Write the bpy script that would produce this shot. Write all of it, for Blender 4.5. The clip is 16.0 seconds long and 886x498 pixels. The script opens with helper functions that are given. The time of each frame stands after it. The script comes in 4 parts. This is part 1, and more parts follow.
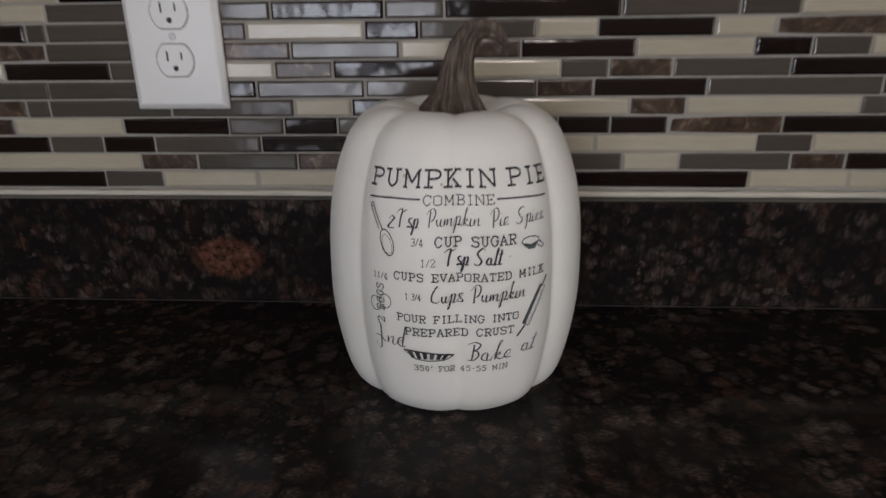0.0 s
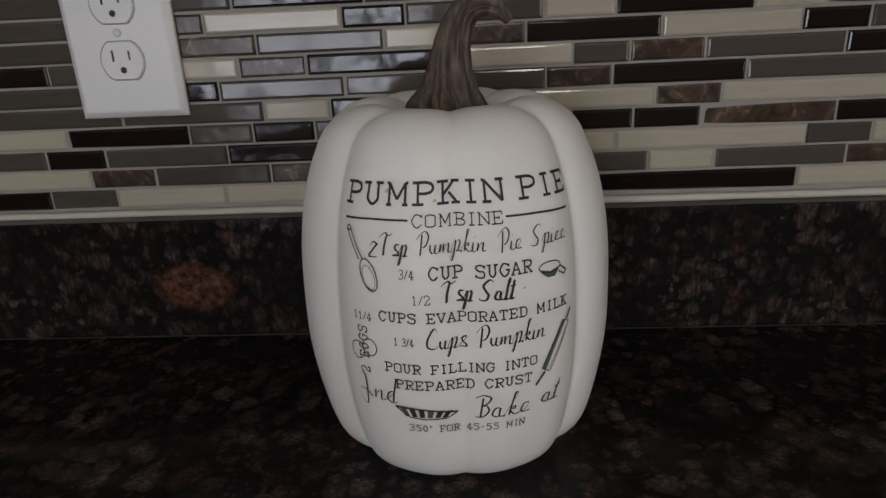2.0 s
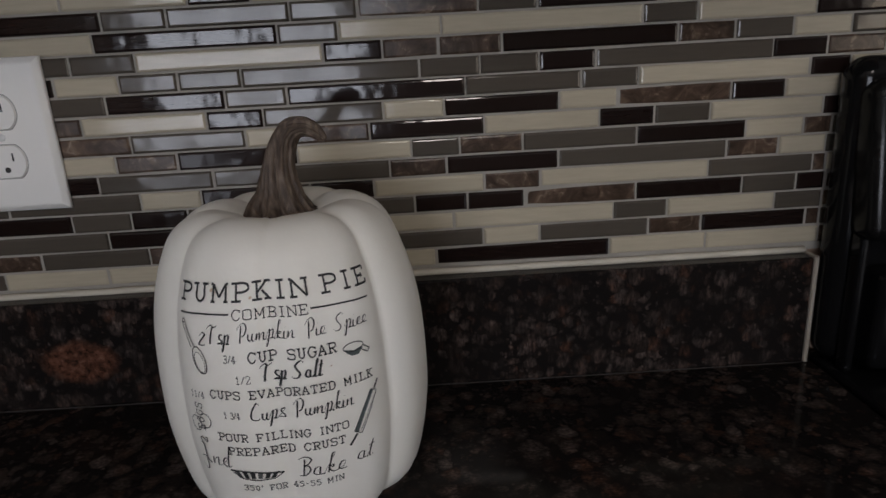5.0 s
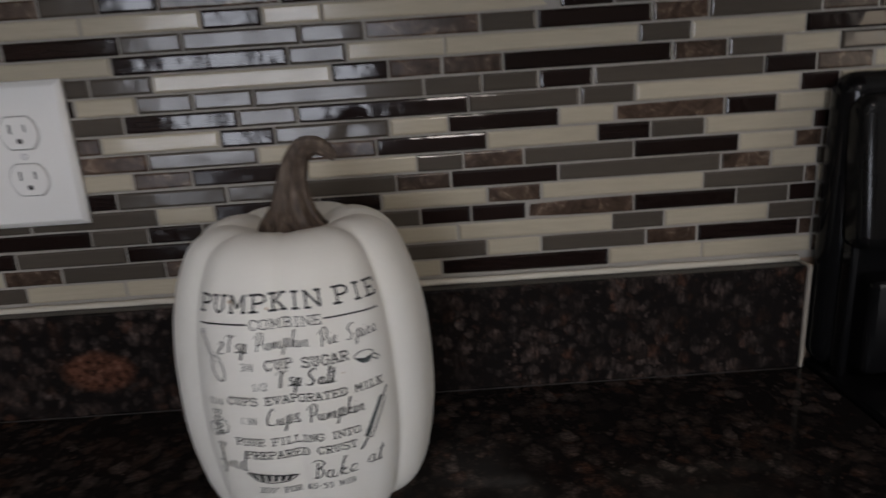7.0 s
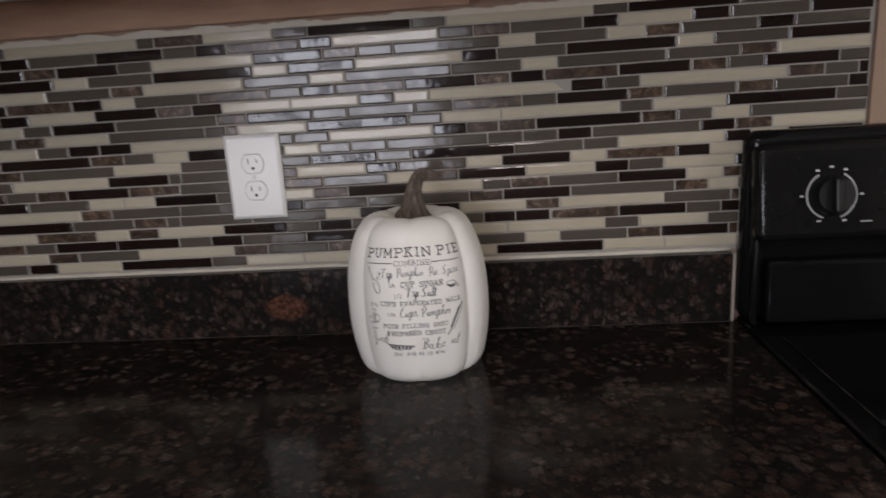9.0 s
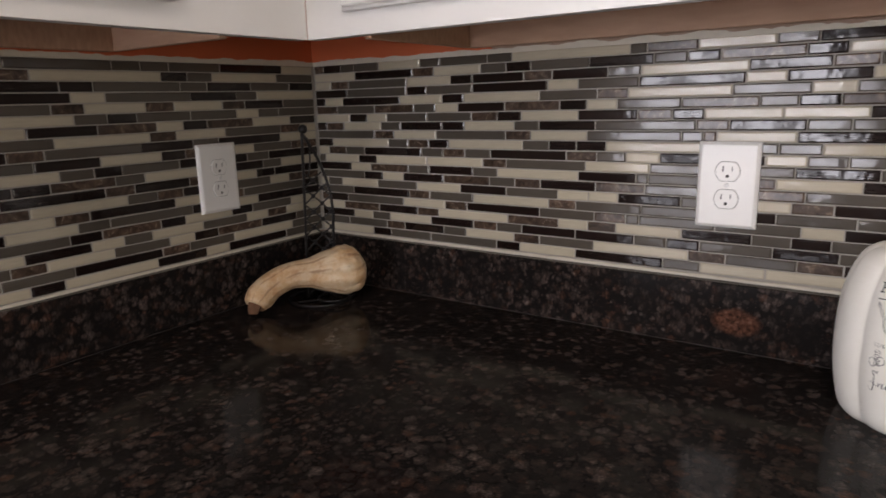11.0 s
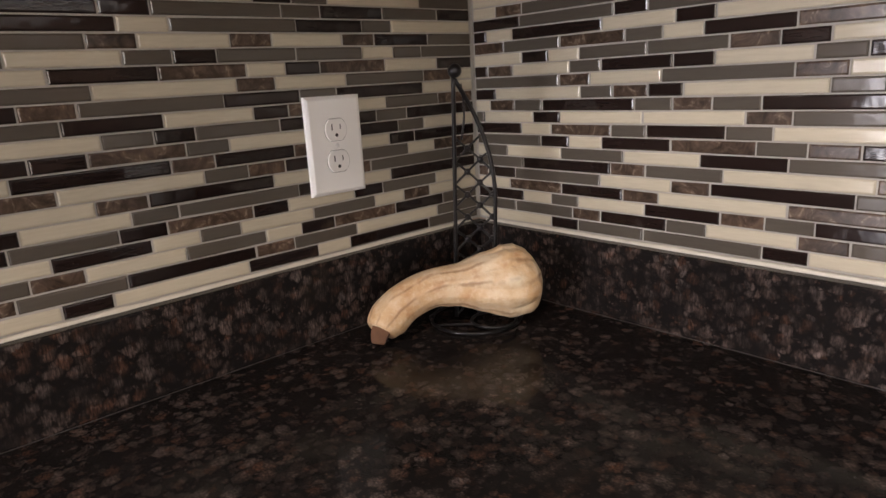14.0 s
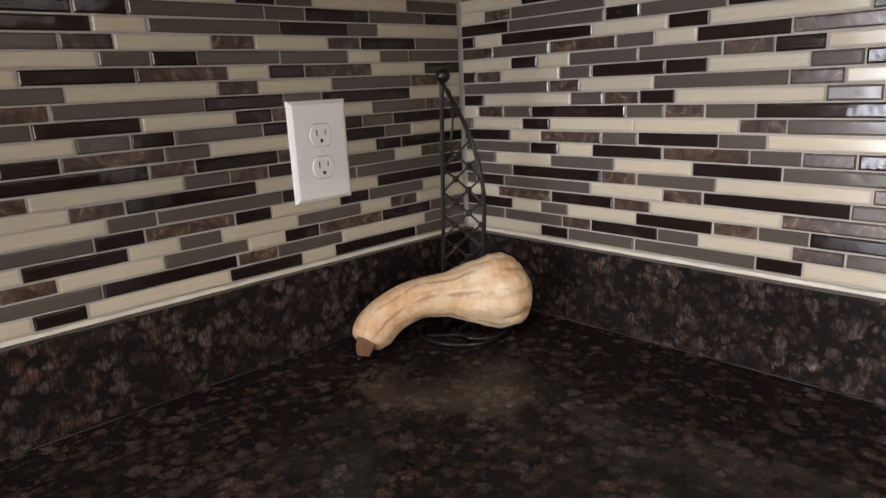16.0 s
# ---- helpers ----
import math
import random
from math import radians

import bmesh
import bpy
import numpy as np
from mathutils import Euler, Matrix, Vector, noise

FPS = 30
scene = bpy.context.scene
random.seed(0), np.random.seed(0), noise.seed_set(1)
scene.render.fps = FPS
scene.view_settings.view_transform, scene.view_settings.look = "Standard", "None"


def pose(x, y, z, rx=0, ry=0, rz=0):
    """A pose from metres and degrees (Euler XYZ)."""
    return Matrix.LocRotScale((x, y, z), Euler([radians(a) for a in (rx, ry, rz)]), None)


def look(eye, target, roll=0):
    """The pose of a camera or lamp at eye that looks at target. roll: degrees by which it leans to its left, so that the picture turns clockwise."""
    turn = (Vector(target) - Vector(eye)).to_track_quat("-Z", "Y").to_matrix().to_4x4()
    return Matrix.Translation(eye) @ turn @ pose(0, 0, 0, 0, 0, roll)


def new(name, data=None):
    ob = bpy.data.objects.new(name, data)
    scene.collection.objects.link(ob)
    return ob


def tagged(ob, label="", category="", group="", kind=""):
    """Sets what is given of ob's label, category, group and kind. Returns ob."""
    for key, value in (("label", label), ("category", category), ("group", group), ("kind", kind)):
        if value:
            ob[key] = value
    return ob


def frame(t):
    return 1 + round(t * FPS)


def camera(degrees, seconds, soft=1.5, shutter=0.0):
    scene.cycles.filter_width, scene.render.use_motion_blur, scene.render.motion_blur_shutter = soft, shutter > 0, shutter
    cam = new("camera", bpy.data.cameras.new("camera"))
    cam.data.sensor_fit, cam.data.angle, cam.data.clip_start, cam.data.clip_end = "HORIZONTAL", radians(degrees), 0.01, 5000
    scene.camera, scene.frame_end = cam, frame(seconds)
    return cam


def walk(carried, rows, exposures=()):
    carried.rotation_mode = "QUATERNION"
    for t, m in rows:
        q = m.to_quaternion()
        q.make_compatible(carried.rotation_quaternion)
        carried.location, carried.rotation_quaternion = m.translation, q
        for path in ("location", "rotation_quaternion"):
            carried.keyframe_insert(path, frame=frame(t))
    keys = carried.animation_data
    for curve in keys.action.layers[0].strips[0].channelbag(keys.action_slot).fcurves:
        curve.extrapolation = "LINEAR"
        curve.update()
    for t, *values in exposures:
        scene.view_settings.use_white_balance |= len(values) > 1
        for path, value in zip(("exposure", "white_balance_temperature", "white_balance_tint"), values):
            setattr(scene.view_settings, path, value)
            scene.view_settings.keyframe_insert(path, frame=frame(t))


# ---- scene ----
cam = camera(68.5, 16.0, shutter=0.5)
PATH = [
    (0, (1.111, -0.594, 1.179), (1.007, 1.279, 0.486), -0.6),
    (0.5, (1.106, -0.519, 1.156), (0.982, 1.328, 0.4), -2.0),
    (1, (1.112, -0.503, 1.161), (0.991, 1.356, 0.435), -3.0),
    (1.5, (1.112, -0.498, 1.16), (1.022, 1.368, 0.445), -2.7),
    (2, (1.111, -0.509, 1.164), (0.993, 1.364, 0.474), -2.7),
    (2.5, (1.117, -0.525, 1.171), (1.018, 1.348, 0.478), -1.7),
    (3, (1.124, -0.536, 1.175), (1.033, 1.345, 0.501), -0.9),
    (3.5, (1.124, -0.538, 1.176), (1.049, 1.342, 0.496), -1.3),
    (4, (1.136, -0.539, 1.188), (1.053, 1.348, 0.529), -2.1),
    (4.5, (1.169, -0.557, 1.203), (1.156, 1.349, 0.595), -2.4),
    (4.7, (1.187, -0.563, 1.207), (1.206, 1.349, 0.62), -2.6),
    (6.8, (1.21, -0.571, 1.216), (1.253, 1.34, 0.628), -4.5),
    (7, (1.194, -0.585, 1.218), (1.219, 1.335, 0.659), -3.6),
    (7.5, (1.165, -0.672, 1.23), (1.124, 1.27, 0.754), -2.9),
    (8, (1.161, -0.816, 1.238), (1.059, 1.129, 0.782), -3.2),
    (8.5, (1.202, -0.901, 1.262), (1.08, 1.037, 0.78), -2.9),
    (8.8, (1.194, -0.942, 1.252), (1.062, 1.015, 0.838), -3.2),
    (9, (1.207, -0.957, 1.266), (1.028, 0.978, 0.796), -3.7),
    (9.5, (1.173, -0.987, 1.286), (0.744, 0.924, 0.882), -3.9),
    (10, (1.118, -1.013, 1.286), (0.343, 0.798, 0.938), -3.6),
    (10.2, (1.094, -1.024, 1.296), (0.202, 0.729, 0.933), -3.1),
    (12.3, (0.935, -1.017, 1.277), (-0.308, 0.486, 0.832), -2.3),
    (12.5, (0.895, -0.954, 1.275), (-0.382, 0.527, 0.852), -2.8),
    (13, (0.822, -0.806, 1.273), (-0.466, 0.655, 0.818), -3.4),
    (13.5, (0.763, -0.75, 1.254), (-0.632, 0.589, 0.739), -4.1),
    (14, (0.734, -0.74, 1.24), (-0.707, 0.55, 0.728), -3.2),
    (14.5, (0.73, -0.726, 1.233), (-0.661, 0.613, 0.711), -1.6),
    (15, (0.721, -0.724, 1.232), (-0.682, 0.605, 0.718), -2.2),
    (15.5, (0.717, -0.725, 1.236), (-0.693, 0.601, 0.731), -2.5),
    (16, (0.717, -0.728, 1.238), (-0.696, 0.598, 0.743), -2.7),
]
walk(cam, [(t, look(eye, target, roll)) for t, eye, target, roll in PATH],
     [(0.0, 0.42, 6250, 13), (1.0, 0.15, 6250, 13), (3.5, 0.14, 6250, 13), (7.0, 0.2, 6250, 13), (8.0, 0.55, 6300, 14), (9.5, 0.7, 6400, 16), (10.2, 0.76, 6500, 16), (12.3, 1.78, 6900, 20), (13.0, 1.88, 6950, 20), (14.5, 2.12, 6700, 18), (16.0, 2.18, 6450, 15)])

# ---- light ----
world = bpy.data.worlds.new("daylight")
scene.world = world
world.use_nodes = True
wn = world.node_tree
sky = wn.nodes.new("ShaderNodeTexSky")
sky.sky_type, sky.sun_disc = "NISHITA", False
sky.sun_elevation, sky.sun_rotation = radians(35), radians(150)
wn.links.new(sky.outputs[0], wn.nodes["Background"].inputs[0])
wn.nodes["Background"].inputs[1].default_value = 0.12

ROOM_X0, ROOM_X1, ROOM_Y, ROOM_Z = -1.6, 3.4, -4.3, 2.44
WIN_X0, WIN_X1, WIN_Z0, WIN_Z1 = -0.85, 0.78, 0.6, 2.05


def area_lamp(name, m, w, h, power, color):
    d = bpy.data.lights.new(name, "AREA")
    d.shape, d.size, d.size_y, d.energy, d.color = "RECTANGLE", w, h, power, color
    ob = new(name, d)
    ob.matrix_world = m
    return ob


# daylight coming in through the window opening behind the camera
area_lamp("window_daylight", look(((WIN_X0 + WIN_X1) / 2, ROOM_Y - 0.14, 1.32), ((WIN_X0 + WIN_X1) / 2, 0, 1.3)), WIN_X1 - WIN_X0 - 0.02, WIN_Z1 - WIN_Z0 - 0.02, 54, (0.94, 0.97, 1.03))
# added fill light in an unseen window opposite the side run, brightening the side wall
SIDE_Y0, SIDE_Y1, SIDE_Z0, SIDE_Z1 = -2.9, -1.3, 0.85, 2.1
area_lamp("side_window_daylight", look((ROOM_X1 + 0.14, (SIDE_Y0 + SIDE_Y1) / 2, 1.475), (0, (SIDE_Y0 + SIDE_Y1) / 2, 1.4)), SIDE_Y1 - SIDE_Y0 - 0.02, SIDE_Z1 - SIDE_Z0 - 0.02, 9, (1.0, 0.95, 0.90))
# fill light of an unseen ceiling lamp, added to lift pumpkin and counter
area_lamp("ceiling_lamp_glow", look((1.3, -1.9, 2.36), (1.3, -1.9, 0)), 0.3, 0.3, 7, (1.0, 0.90, 0.80))

# ---- materials ----


def material(name, rough=0.5, metal=0.0):
    m = bpy.data.materials.new(name)
    m.use_nodes = True
    b = m.node_tree.nodes["Principled BSDF"]
    b.inputs["Roughness"].default_value, b.inputs["Metallic"].default_value = rough, metal
    return m, m.node_tree, b


def node(nt, kind, ins=(), operation=""):
    n = nt.nodes.new("ShaderNode" + kind)
    if operation:
        n.operation = operation
    for key, v in dict(ins).items():
        if isinstance(v, bpy.types.NodeSocket):
            nt.links.new(v, n.inputs[key])
        else:
            n.inputs[key].default_value = v
    return n


def ramp(nt, fac, stops, interp="LINEAR"):
    n = nt.nodes.new("ShaderNodeValToRGB")
    n.color_ramp.interpolation = interp
    els = n.color_ramp.elements
    while len(els) < len(stops):
        els.new(0.5)
    for e, (p, c) in zip(els, stops):
        e.position, e.color = p, (*c, 1)
    nt.links.new(fac, n.inputs[0])
    return n.outputs[0]


def mix(nt, fac, a, b, blend="MIX"):
    n = nt.nodes.new("ShaderNodeMix")
    n.data_type, n.blend_type = "RGBA", blend
    for i, v in ((0, fac), (6, a), (7, b)):
        if isinstance(v, bpy.types.NodeSocket):
            nt.links.new(v, n.inputs[i])
        else:
            n.inputs[i].default_value = v if i == 0 else (*v, 1)
    return n.outputs[2]


def coords(nt):
    return nt.nodes.new("ShaderNodeNewGeometry").outputs["Position"]


def bump(nt, b, height, strength, dist=0.001):
    n = node(nt, "Bump", {"Height": height, "Strength": strength, "Distance": dist})
    nt.links.new(n.outputs[0], b.inputs["Normal"])


def painted(name, col, rough=0.5, var=0.12, scale=6.0, relief=0.15, metal=0.0, fine=120.0):
    """Plain paint, plastic or metal with a faint two-scale unevenness."""
    m, nt, b = material(name, rough, metal)
    p = coords(nt)
    big = node(nt, "TexNoise", {"Vector": p, "Scale": scale, "Detail": 4.0}).outputs[0]
    small = node(nt, "TexNoise", {"Vector": p, "Scale": fine, "Detail": 3.0}).outputs[0]
    c = mix(nt, big, [v * (1 - var) for v in col], [min(1, v * (1 + var)) for v in col])
    c = mix(nt, 1.0, c, mix(nt, small, [1 - var * 0.5] * 3, [1, 1, 1]), "MULTIPLY")
    nt.links.new(c, b.inputs["Base Color"])
    bump(nt, b, small, relief)
    return m


def glazed(name, col, rough, var, marbled=False):
    """Mosaic strip: each one differs a little in tone; marbled ones carry veins and patches."""
    m, nt, b = material(name, rough)
    p = coords(nt)
    rnd = nt.nodes.new("ShaderNodeObjectInfo").outputs["Random"]
    tone = mix(nt, rnd, [v * (1 - var) for v in col], [v * (1 + var) for v in col])
    if marbled:
        off = node(nt, "VectorMath", {0: p, 1: node(nt, "CombineXYZ", {"X": rnd, "Y": rnd, "Z": rnd}).outputs[0]}, operation="ADD").outputs[0]
        n1 = node(nt, "TexNoise", {"Vector": off, "Scale": 45.0, "Detail": 6.0, "Roughness": 0.65, "Distortion": 1.2}).outputs[0]
        c = ramp(nt, n1, [(0.30, (0.028, 0.019, 0.014)), (0.46, (0.068, 0.046, 0.034)), (0.62, (0.125, 0.086, 0.062)), (0.70, (0.20, 0.15, 0.11))])
        # pale crooked veins
        warp = node(nt, "TexNoise", {"Vector": off, "Scale": 60.0, "Detail": 3.0}).outputs["Color"]
        bent = node(nt, "VectorMath", {0: off, 1: node(nt, "VectorMath", {0: warp, 1: (0.02, 0.02, 0.02)}, operation="MULTIPLY").outputs[0]}, operation="ADD").outputs[0]
        vor = nt.nodes.new("ShaderNodeTexVoronoi")
        vor.feature = "DISTANCE_TO_EDGE"
        vor.inputs["Scale"].default_value = 48.0
        nt.links.new(bent, vor.inputs["Vector"])
        vein = ramp(nt, vor.outputs["Distance"], [(0.0, (0.55, 0.55, 0.55)), (0.03, (0.2, 0.2, 0.2)), (0.08, (0, 0, 0))])
        thin = ramp(nt, n1, [(0.50, (0, 0, 0)), (0.62, (1, 1, 1))])
        c = mix(nt, mix(nt, 1.0, vein, thin, "MULTIPLY"), c, (0.40, 0.33, 0.26))
        tone = mix(nt, 0.6, c, mix(nt, 1.0, c, tone, "MULTIPLY"))
        bump(nt, b, n1, 0.12)
    else:
        # back-painted glass: faint brushed streaks along the strip, and a slightly wavy face
        drag = node(nt, "Mapping", {"Vector": p, "Scale": (12.0, 12.0, 110.0)}).outputs[0]
        n1 = node(nt, "TexNoise", {"Vector": drag, "Scale": 3.0, "Detail": 4.0}).outputs[0]
        tone = mix(nt, 0.6, tone, mix(nt, n1, [v * 0.78 for v in col], [v * 1.2 for v in col]))
        wavy = node(nt, "TexNoise", {"Vector": p, "Scale": 30.0, "Detail": 2.0}).outputs[0]
        bump(nt, b, wavy, 0.22, 0.003)
    nt.links.new(tone, b.inputs["Base Color"])
    b.inputs["Specular IOR Level"].default_value = 0.36
    return m


TILE_MATERIALS = {
    "c": glazed("cream glass mosaic", (0.47, 0.42, 0.32), 0.14, 0.07),
    "k": glazed("black-brown glass mosaic", (0.0150, 0.0090, 0.0078), 0.08, 0.35),
    "g": glazed("taupe glass mosaic", (0.082, 0.070, 0.057), 0.12, 0.22),
    "m": glazed("brown marble mosaic", (0.8, 0.75, 0.72), 0.22, 0.35, marbled=True),
}
grout = painted("pale grey grout", (0.34, 0.32, 0.285), 0.9, 0.15, 40, 0.4)
joint_grey = painted("greyed joint sealant", (0.028, 0.024, 0.022), 0.5, 0.4, 60, 0.3)
caulk = painted("cream sealant", (0.60, 0.56, 0.47), 0.6, 0.12, 50, 0.4)
wall_paint = painted("tan wall paint", (0.32, 0.215, 0.155), 0.7, 0.06, 3, 0.2)
orange_paint = painted("orange wall paint", (0.60, 0.130, 0.042), 0.6, 0.06, 5, 0.2)
room_paint = painted("warm grey wall paint", (0.36, 0.33, 0.30), 0.7, 0.06, 3, 0.2)
white_paint = painted("white cabinet paint", (0.80, 0.79, 0.77), 0.35, 0.03, 8, 0.08)
ceiling_paint = painted("white ceiling paint", (0.78, 0.77, 0.74), 0.8, 0.04, 2, 0.2)
raw_wood, nt, b = material("bare brown cabinet underside", 0.6)
p = coords(nt)
st = node(nt, "Mapping", {"Vector": p, "Scale": (4.0, 60.0, 20.0)}).outputs[0]
gr = node(nt, "TexNoise", {"Vector": st, "Scale": 3.0, "Detail": 5.0}).outputs[0]
nt.links.new(ramp(nt, gr, [(0.3, (0.41, 0.245, 0.16)), (0.7, (0.52, 0.33, 0.22))]), b.inputs["Base Color"])
bump(nt, b, gr, 0.1)
plate_white = painted("white moulded plastic", (0.84, 0.83, 0.80), 0.3, 0.02, 20, 0.03)
slot_black = painted("dark slot", (0.02, 0.018, 0.016), 0.6, 0.1)
# grey paints in the shade of the gap round each outlet face
seam_shade = painted("shadowed plastic seam", (0.22, 0.21, 0.20), 0.6, 0.1)
screw_metal = painted("white painted screw", (0.7, 0.7, 0.69), 0.35, 0.05, 60, 0.05)
black_enamel = painted("black enamel", (0.006, 0.006, 0.0065), 0.12, 0.15, 10, 0.03)
black_glass = painted("black ceramic glass", (0.006, 0.006, 0.007), 0.06, 0.1, 10, 0.0)
black_plastic = painted("black knob plastic", (0.008, 0.008, 0.0085), 0.36, 0.15, 40, 0.1)
panel_black = painted("charcoal control panel", (0.007, 0.007, 0.007), 0.2, 0.1, 30, 0.03)
for m in (panel_black, black_enamel, black_plastic):
    m.node_tree.nodes["Principled BSDF"].inputs["Specular IOR Level"].default_value = 0.25
print_white = painted("white print", (0.50, 0.50, 0.50), 0.5, 0.05)
ring_grey = painted("grey burner print", (0.05, 0.05, 0.052), 0.2, 0.1)
black_wire = painted("black powder-coated wire", (0.013, 0.012, 0.012), 0.32, 0.2, 80, 0.2, 0.3)
floor_vinyl = painted("beige floor", (0.30, 0.25, 0.2), 0.5, 0.15, 3, 0.1)
lamp_glass = painted("frosted lamp glass", (0.8, 0.76, 0.7), 0.4, 0.03)

# dark brown speckled stone look: black ground, ragged taupe and rust flakes with fine streaks in them
laminate, nt, b = material("dark granite-look laminate", 0.10)
p = coords(nt)
w = node(nt, "TexNoise", {"Vector": p, "Scale": 95.0, "Detail": 4.0, "Roughness": 0.6}).outputs["Color"]
pw = node(nt, "VectorMath", {0: p, 1: node(nt, "VectorMath", {0: w, 1: (0.013, 0.013, 0.013)}, operation="MULTIPLY").outputs[0]}, operation="ADD").outputs[0]
streak = node(nt, "TexNoise", {"Vector": node(nt, "Mapping", {"Vector": p, "Rotation": (0.12, 0.15, 0.5), "Scale": (1.0, 1.5, 0.35)}).outputs[0], "Scale": 330.0, "Detail": 3.0, "Roughness": 0.6}).outputs[0]
streaks = ramp(nt, streak, [(0.34, (0.10, 0.10, 0.10)), (0.52, (0.42, 0.42, 0.42)), (0.70, (1, 1, 1))])
patches = ramp(nt, node(nt, "TexNoise", {"Vector": p, "Scale": 22.0, "Detail": 2.0}).outputs[0], [(0.36, (0.22, 0.22, 0.22)), (0.60, (0.85, 0.85, 0.85))])
col = None
for scale, share, gain in ((62.0, 0.08, 1.0), (110.0, 0.36, 0.9), (260.0, 0.72, 0.8)):
    vor = node(nt, "TexVoronoi", {"Vector": pw, "Scale": scale, "Randomness": 1.0})
    cell = node(nt, "SeparateXYZ", {0: vor.outputs["Color"]})
    shape = ramp(nt, vor.outputs["Distance"], [(0.10, (0.85, 0.85, 0.85)), (0.38, (0.55, 0.55, 0.55)), (0.58, (0, 0, 0))])
    chosen = ramp(nt, cell.outputs[0], [(share, (0, 0, 0)), (share + 0.55, (gain, gain, gain))])
    tint = ramp(nt, cell.outputs[1], [(0.15, (0.130, 0.090, 0.074)), (0.4, (0.20, 0.150, 0.130)), (0.62, (0.27, 0.215, 0.19)), (0.78, (0.165, 0.078, 0.048))])
    amount = mix(nt, 1.0, mix(nt, 1.0, mix(nt, 1.0, shape, chosen, "MULTIPLY"), streaks, "MULTIPLY"), patches, "MULTIPLY")
    col = mix(nt, amount, (0.0105, 0.0090, 0.0088) if col is None else col, tint)
# one large rust-coloured rosette in the upstand
far = node(nt, "VectorMath", {0: pw, 1: (0.878, -0.015, 0.962)}, operation="SUBTRACT").outputs[0]
far = node(nt, "VectorMath", {0: far, 1: (0.72, 0.8, 1.2)}, operation="MULTIPLY").outputs[0]
far = node(nt, "VectorMath", {0: far}, operation="LENGTH").outputs["Value"]
ros = ramp(nt, far, [(0.014, (0.75, 0.75, 0.75)), (0.019, (0.9, 0.9, 0.9)), (0.026, (0, 0, 0))])
curd = node(nt, "TexNoise", {"Vector": pw, "Scale": 150.0, "Detail": 4.0, "Roughness": 0.6}).outputs[0]
col = mix(nt, ros, col, ramp(nt, curd, [(0.35, (0.022, 0.012, 0.009)), (0.52, (0.115, 0.048, 0.029)), (0.68, (0.20, 0.105, 0.072))]))
b.inputs["Specular IOR Level"].default_value = 0.11
nt.links.new(col, b.inputs["Base Color"])
bump(nt, b, node(nt, "TexNoise", {"Vector": p, "Scale": 420.0, "Detail": 2.0}).outputs[0], 0.035)
laminate_edge = painted("pale laminate edge strip", (0.40, 0.36, 0.30), 0.6, 0.15, 40, 0.2)

pumpkin_white, nt, b = material("matt off-white ceramic", 0.48)
p = coords(nt)
n1 = node(nt, "TexNoise", {"Vector": p, "Scale": 14.0, "Detail": 5.0}).outputs[0]
n2 = node(nt, "TexNoise", {"Vector": p, "Scale": 260.0, "Detail": 2.0}).outputs[0]
nt.links.new(ramp(nt, n1, [(0.35, (0.865, 0.845, 0.775)), (0.7, (0.905, 0.890, 0.835))]), b.inputs["Base Color"])
bump(nt, b, n2, 0.12)
smudge = painted("tan glaze smudge", (0.66, 0.52, 0.38), 0.5, 0.25, 300, 0.1)
ink = painted("charcoal ink", (0.028, 0.030, 0.031), 0.6, 0.5, 90, 0.1)
ink_soft = painted("faded charcoal ink", (0.10, 0.105, 0.105), 0.6, 0.5, 120, 0.1)
ink_teal = painted("smoky teal ink", (0.10, 0.125, 0.125), 0.6, 0.5, 150, 0.1)
stem_brown, nt, b = material("weathered brown stem", 0.55)
p = coords(nt)
sm = node(nt, "Mapping", {"Vector": p, "Scale": (1.0, 1.0, 0.22)}).outputs[0]
n1 = node(nt, "TexNoise", {"Vector": sm, "Scale": 260.0, "Detail": 5.0}).outputs[0]
n2 = node(nt, "TexNoise", {"Vector": p, "Scale": 40.0, "Detail": 3.0}).outputs[0]
c1 = ramp(nt, n1, [(0.35, (0.028, 0.018, 0.012)), (0.52, (0.090, 0.064, 0.045)), (0.70, (0.23, 0.175, 0.13))])
nt.links.new(mix(nt, n2, c1, mix(nt, 0.6, c1, (0.09, 0.06, 0.043))), b.inputs["Base Color"])
bump(nt, b, n1, 0.9, 0.003)

# ---- building helpers ----


def part(name, bm, mat, parent=None, label="", smooth=False, m=None):
    """One bmesh as one mesh object, under parent if given."""
    me = bpy.data.meshes.new(name)
    bmesh.ops.recalc_face_normals(bm, faces=bm.faces)
    bm.to_mesh(me)
    bm.free()
    me.materials.append(mat)
    if smooth:
        me.polygons.foreach_set("use_smooth", [True] * len(me.polygons))
    ob = new(name, me)
    if parent:
        ob.parent = parent
    if m is not None:
        ob.matrix_basis = m
    return tagged(ob, label) if label else ob


def thing(name, at, label, category, group="", kind=""):
    ob = new(name)
    ob.empty_display_size = 0.02
    ob.matrix_basis = at if isinstance(at, Matrix) else Matrix.Translation(at)
    return tagged(ob, label, category, group, kind)


def box(x0, y0, z0, x1, y1, z1, bevel=0.0, seg=2, bm=None):
    bm = bmesh.new() if bm is None else bm
    r = bmesh.ops.create_cube(bm, size=1.0, matrix=Matrix.Translation(((x0 + x1) / 2, (y0 + y1) / 2, (z0 + z1) / 2)) @ Matrix.Diagonal((x1 - x0, y1 - y0, z1 - z0, 1)))
    if bevel:
        es = list({e for v in r["verts"] for e in v.link_edges})
        bmesh.ops.bevel(bm, geom=es, offset=bevel, segments=seg, affect="EDGES", profile=0.5)
    return bm


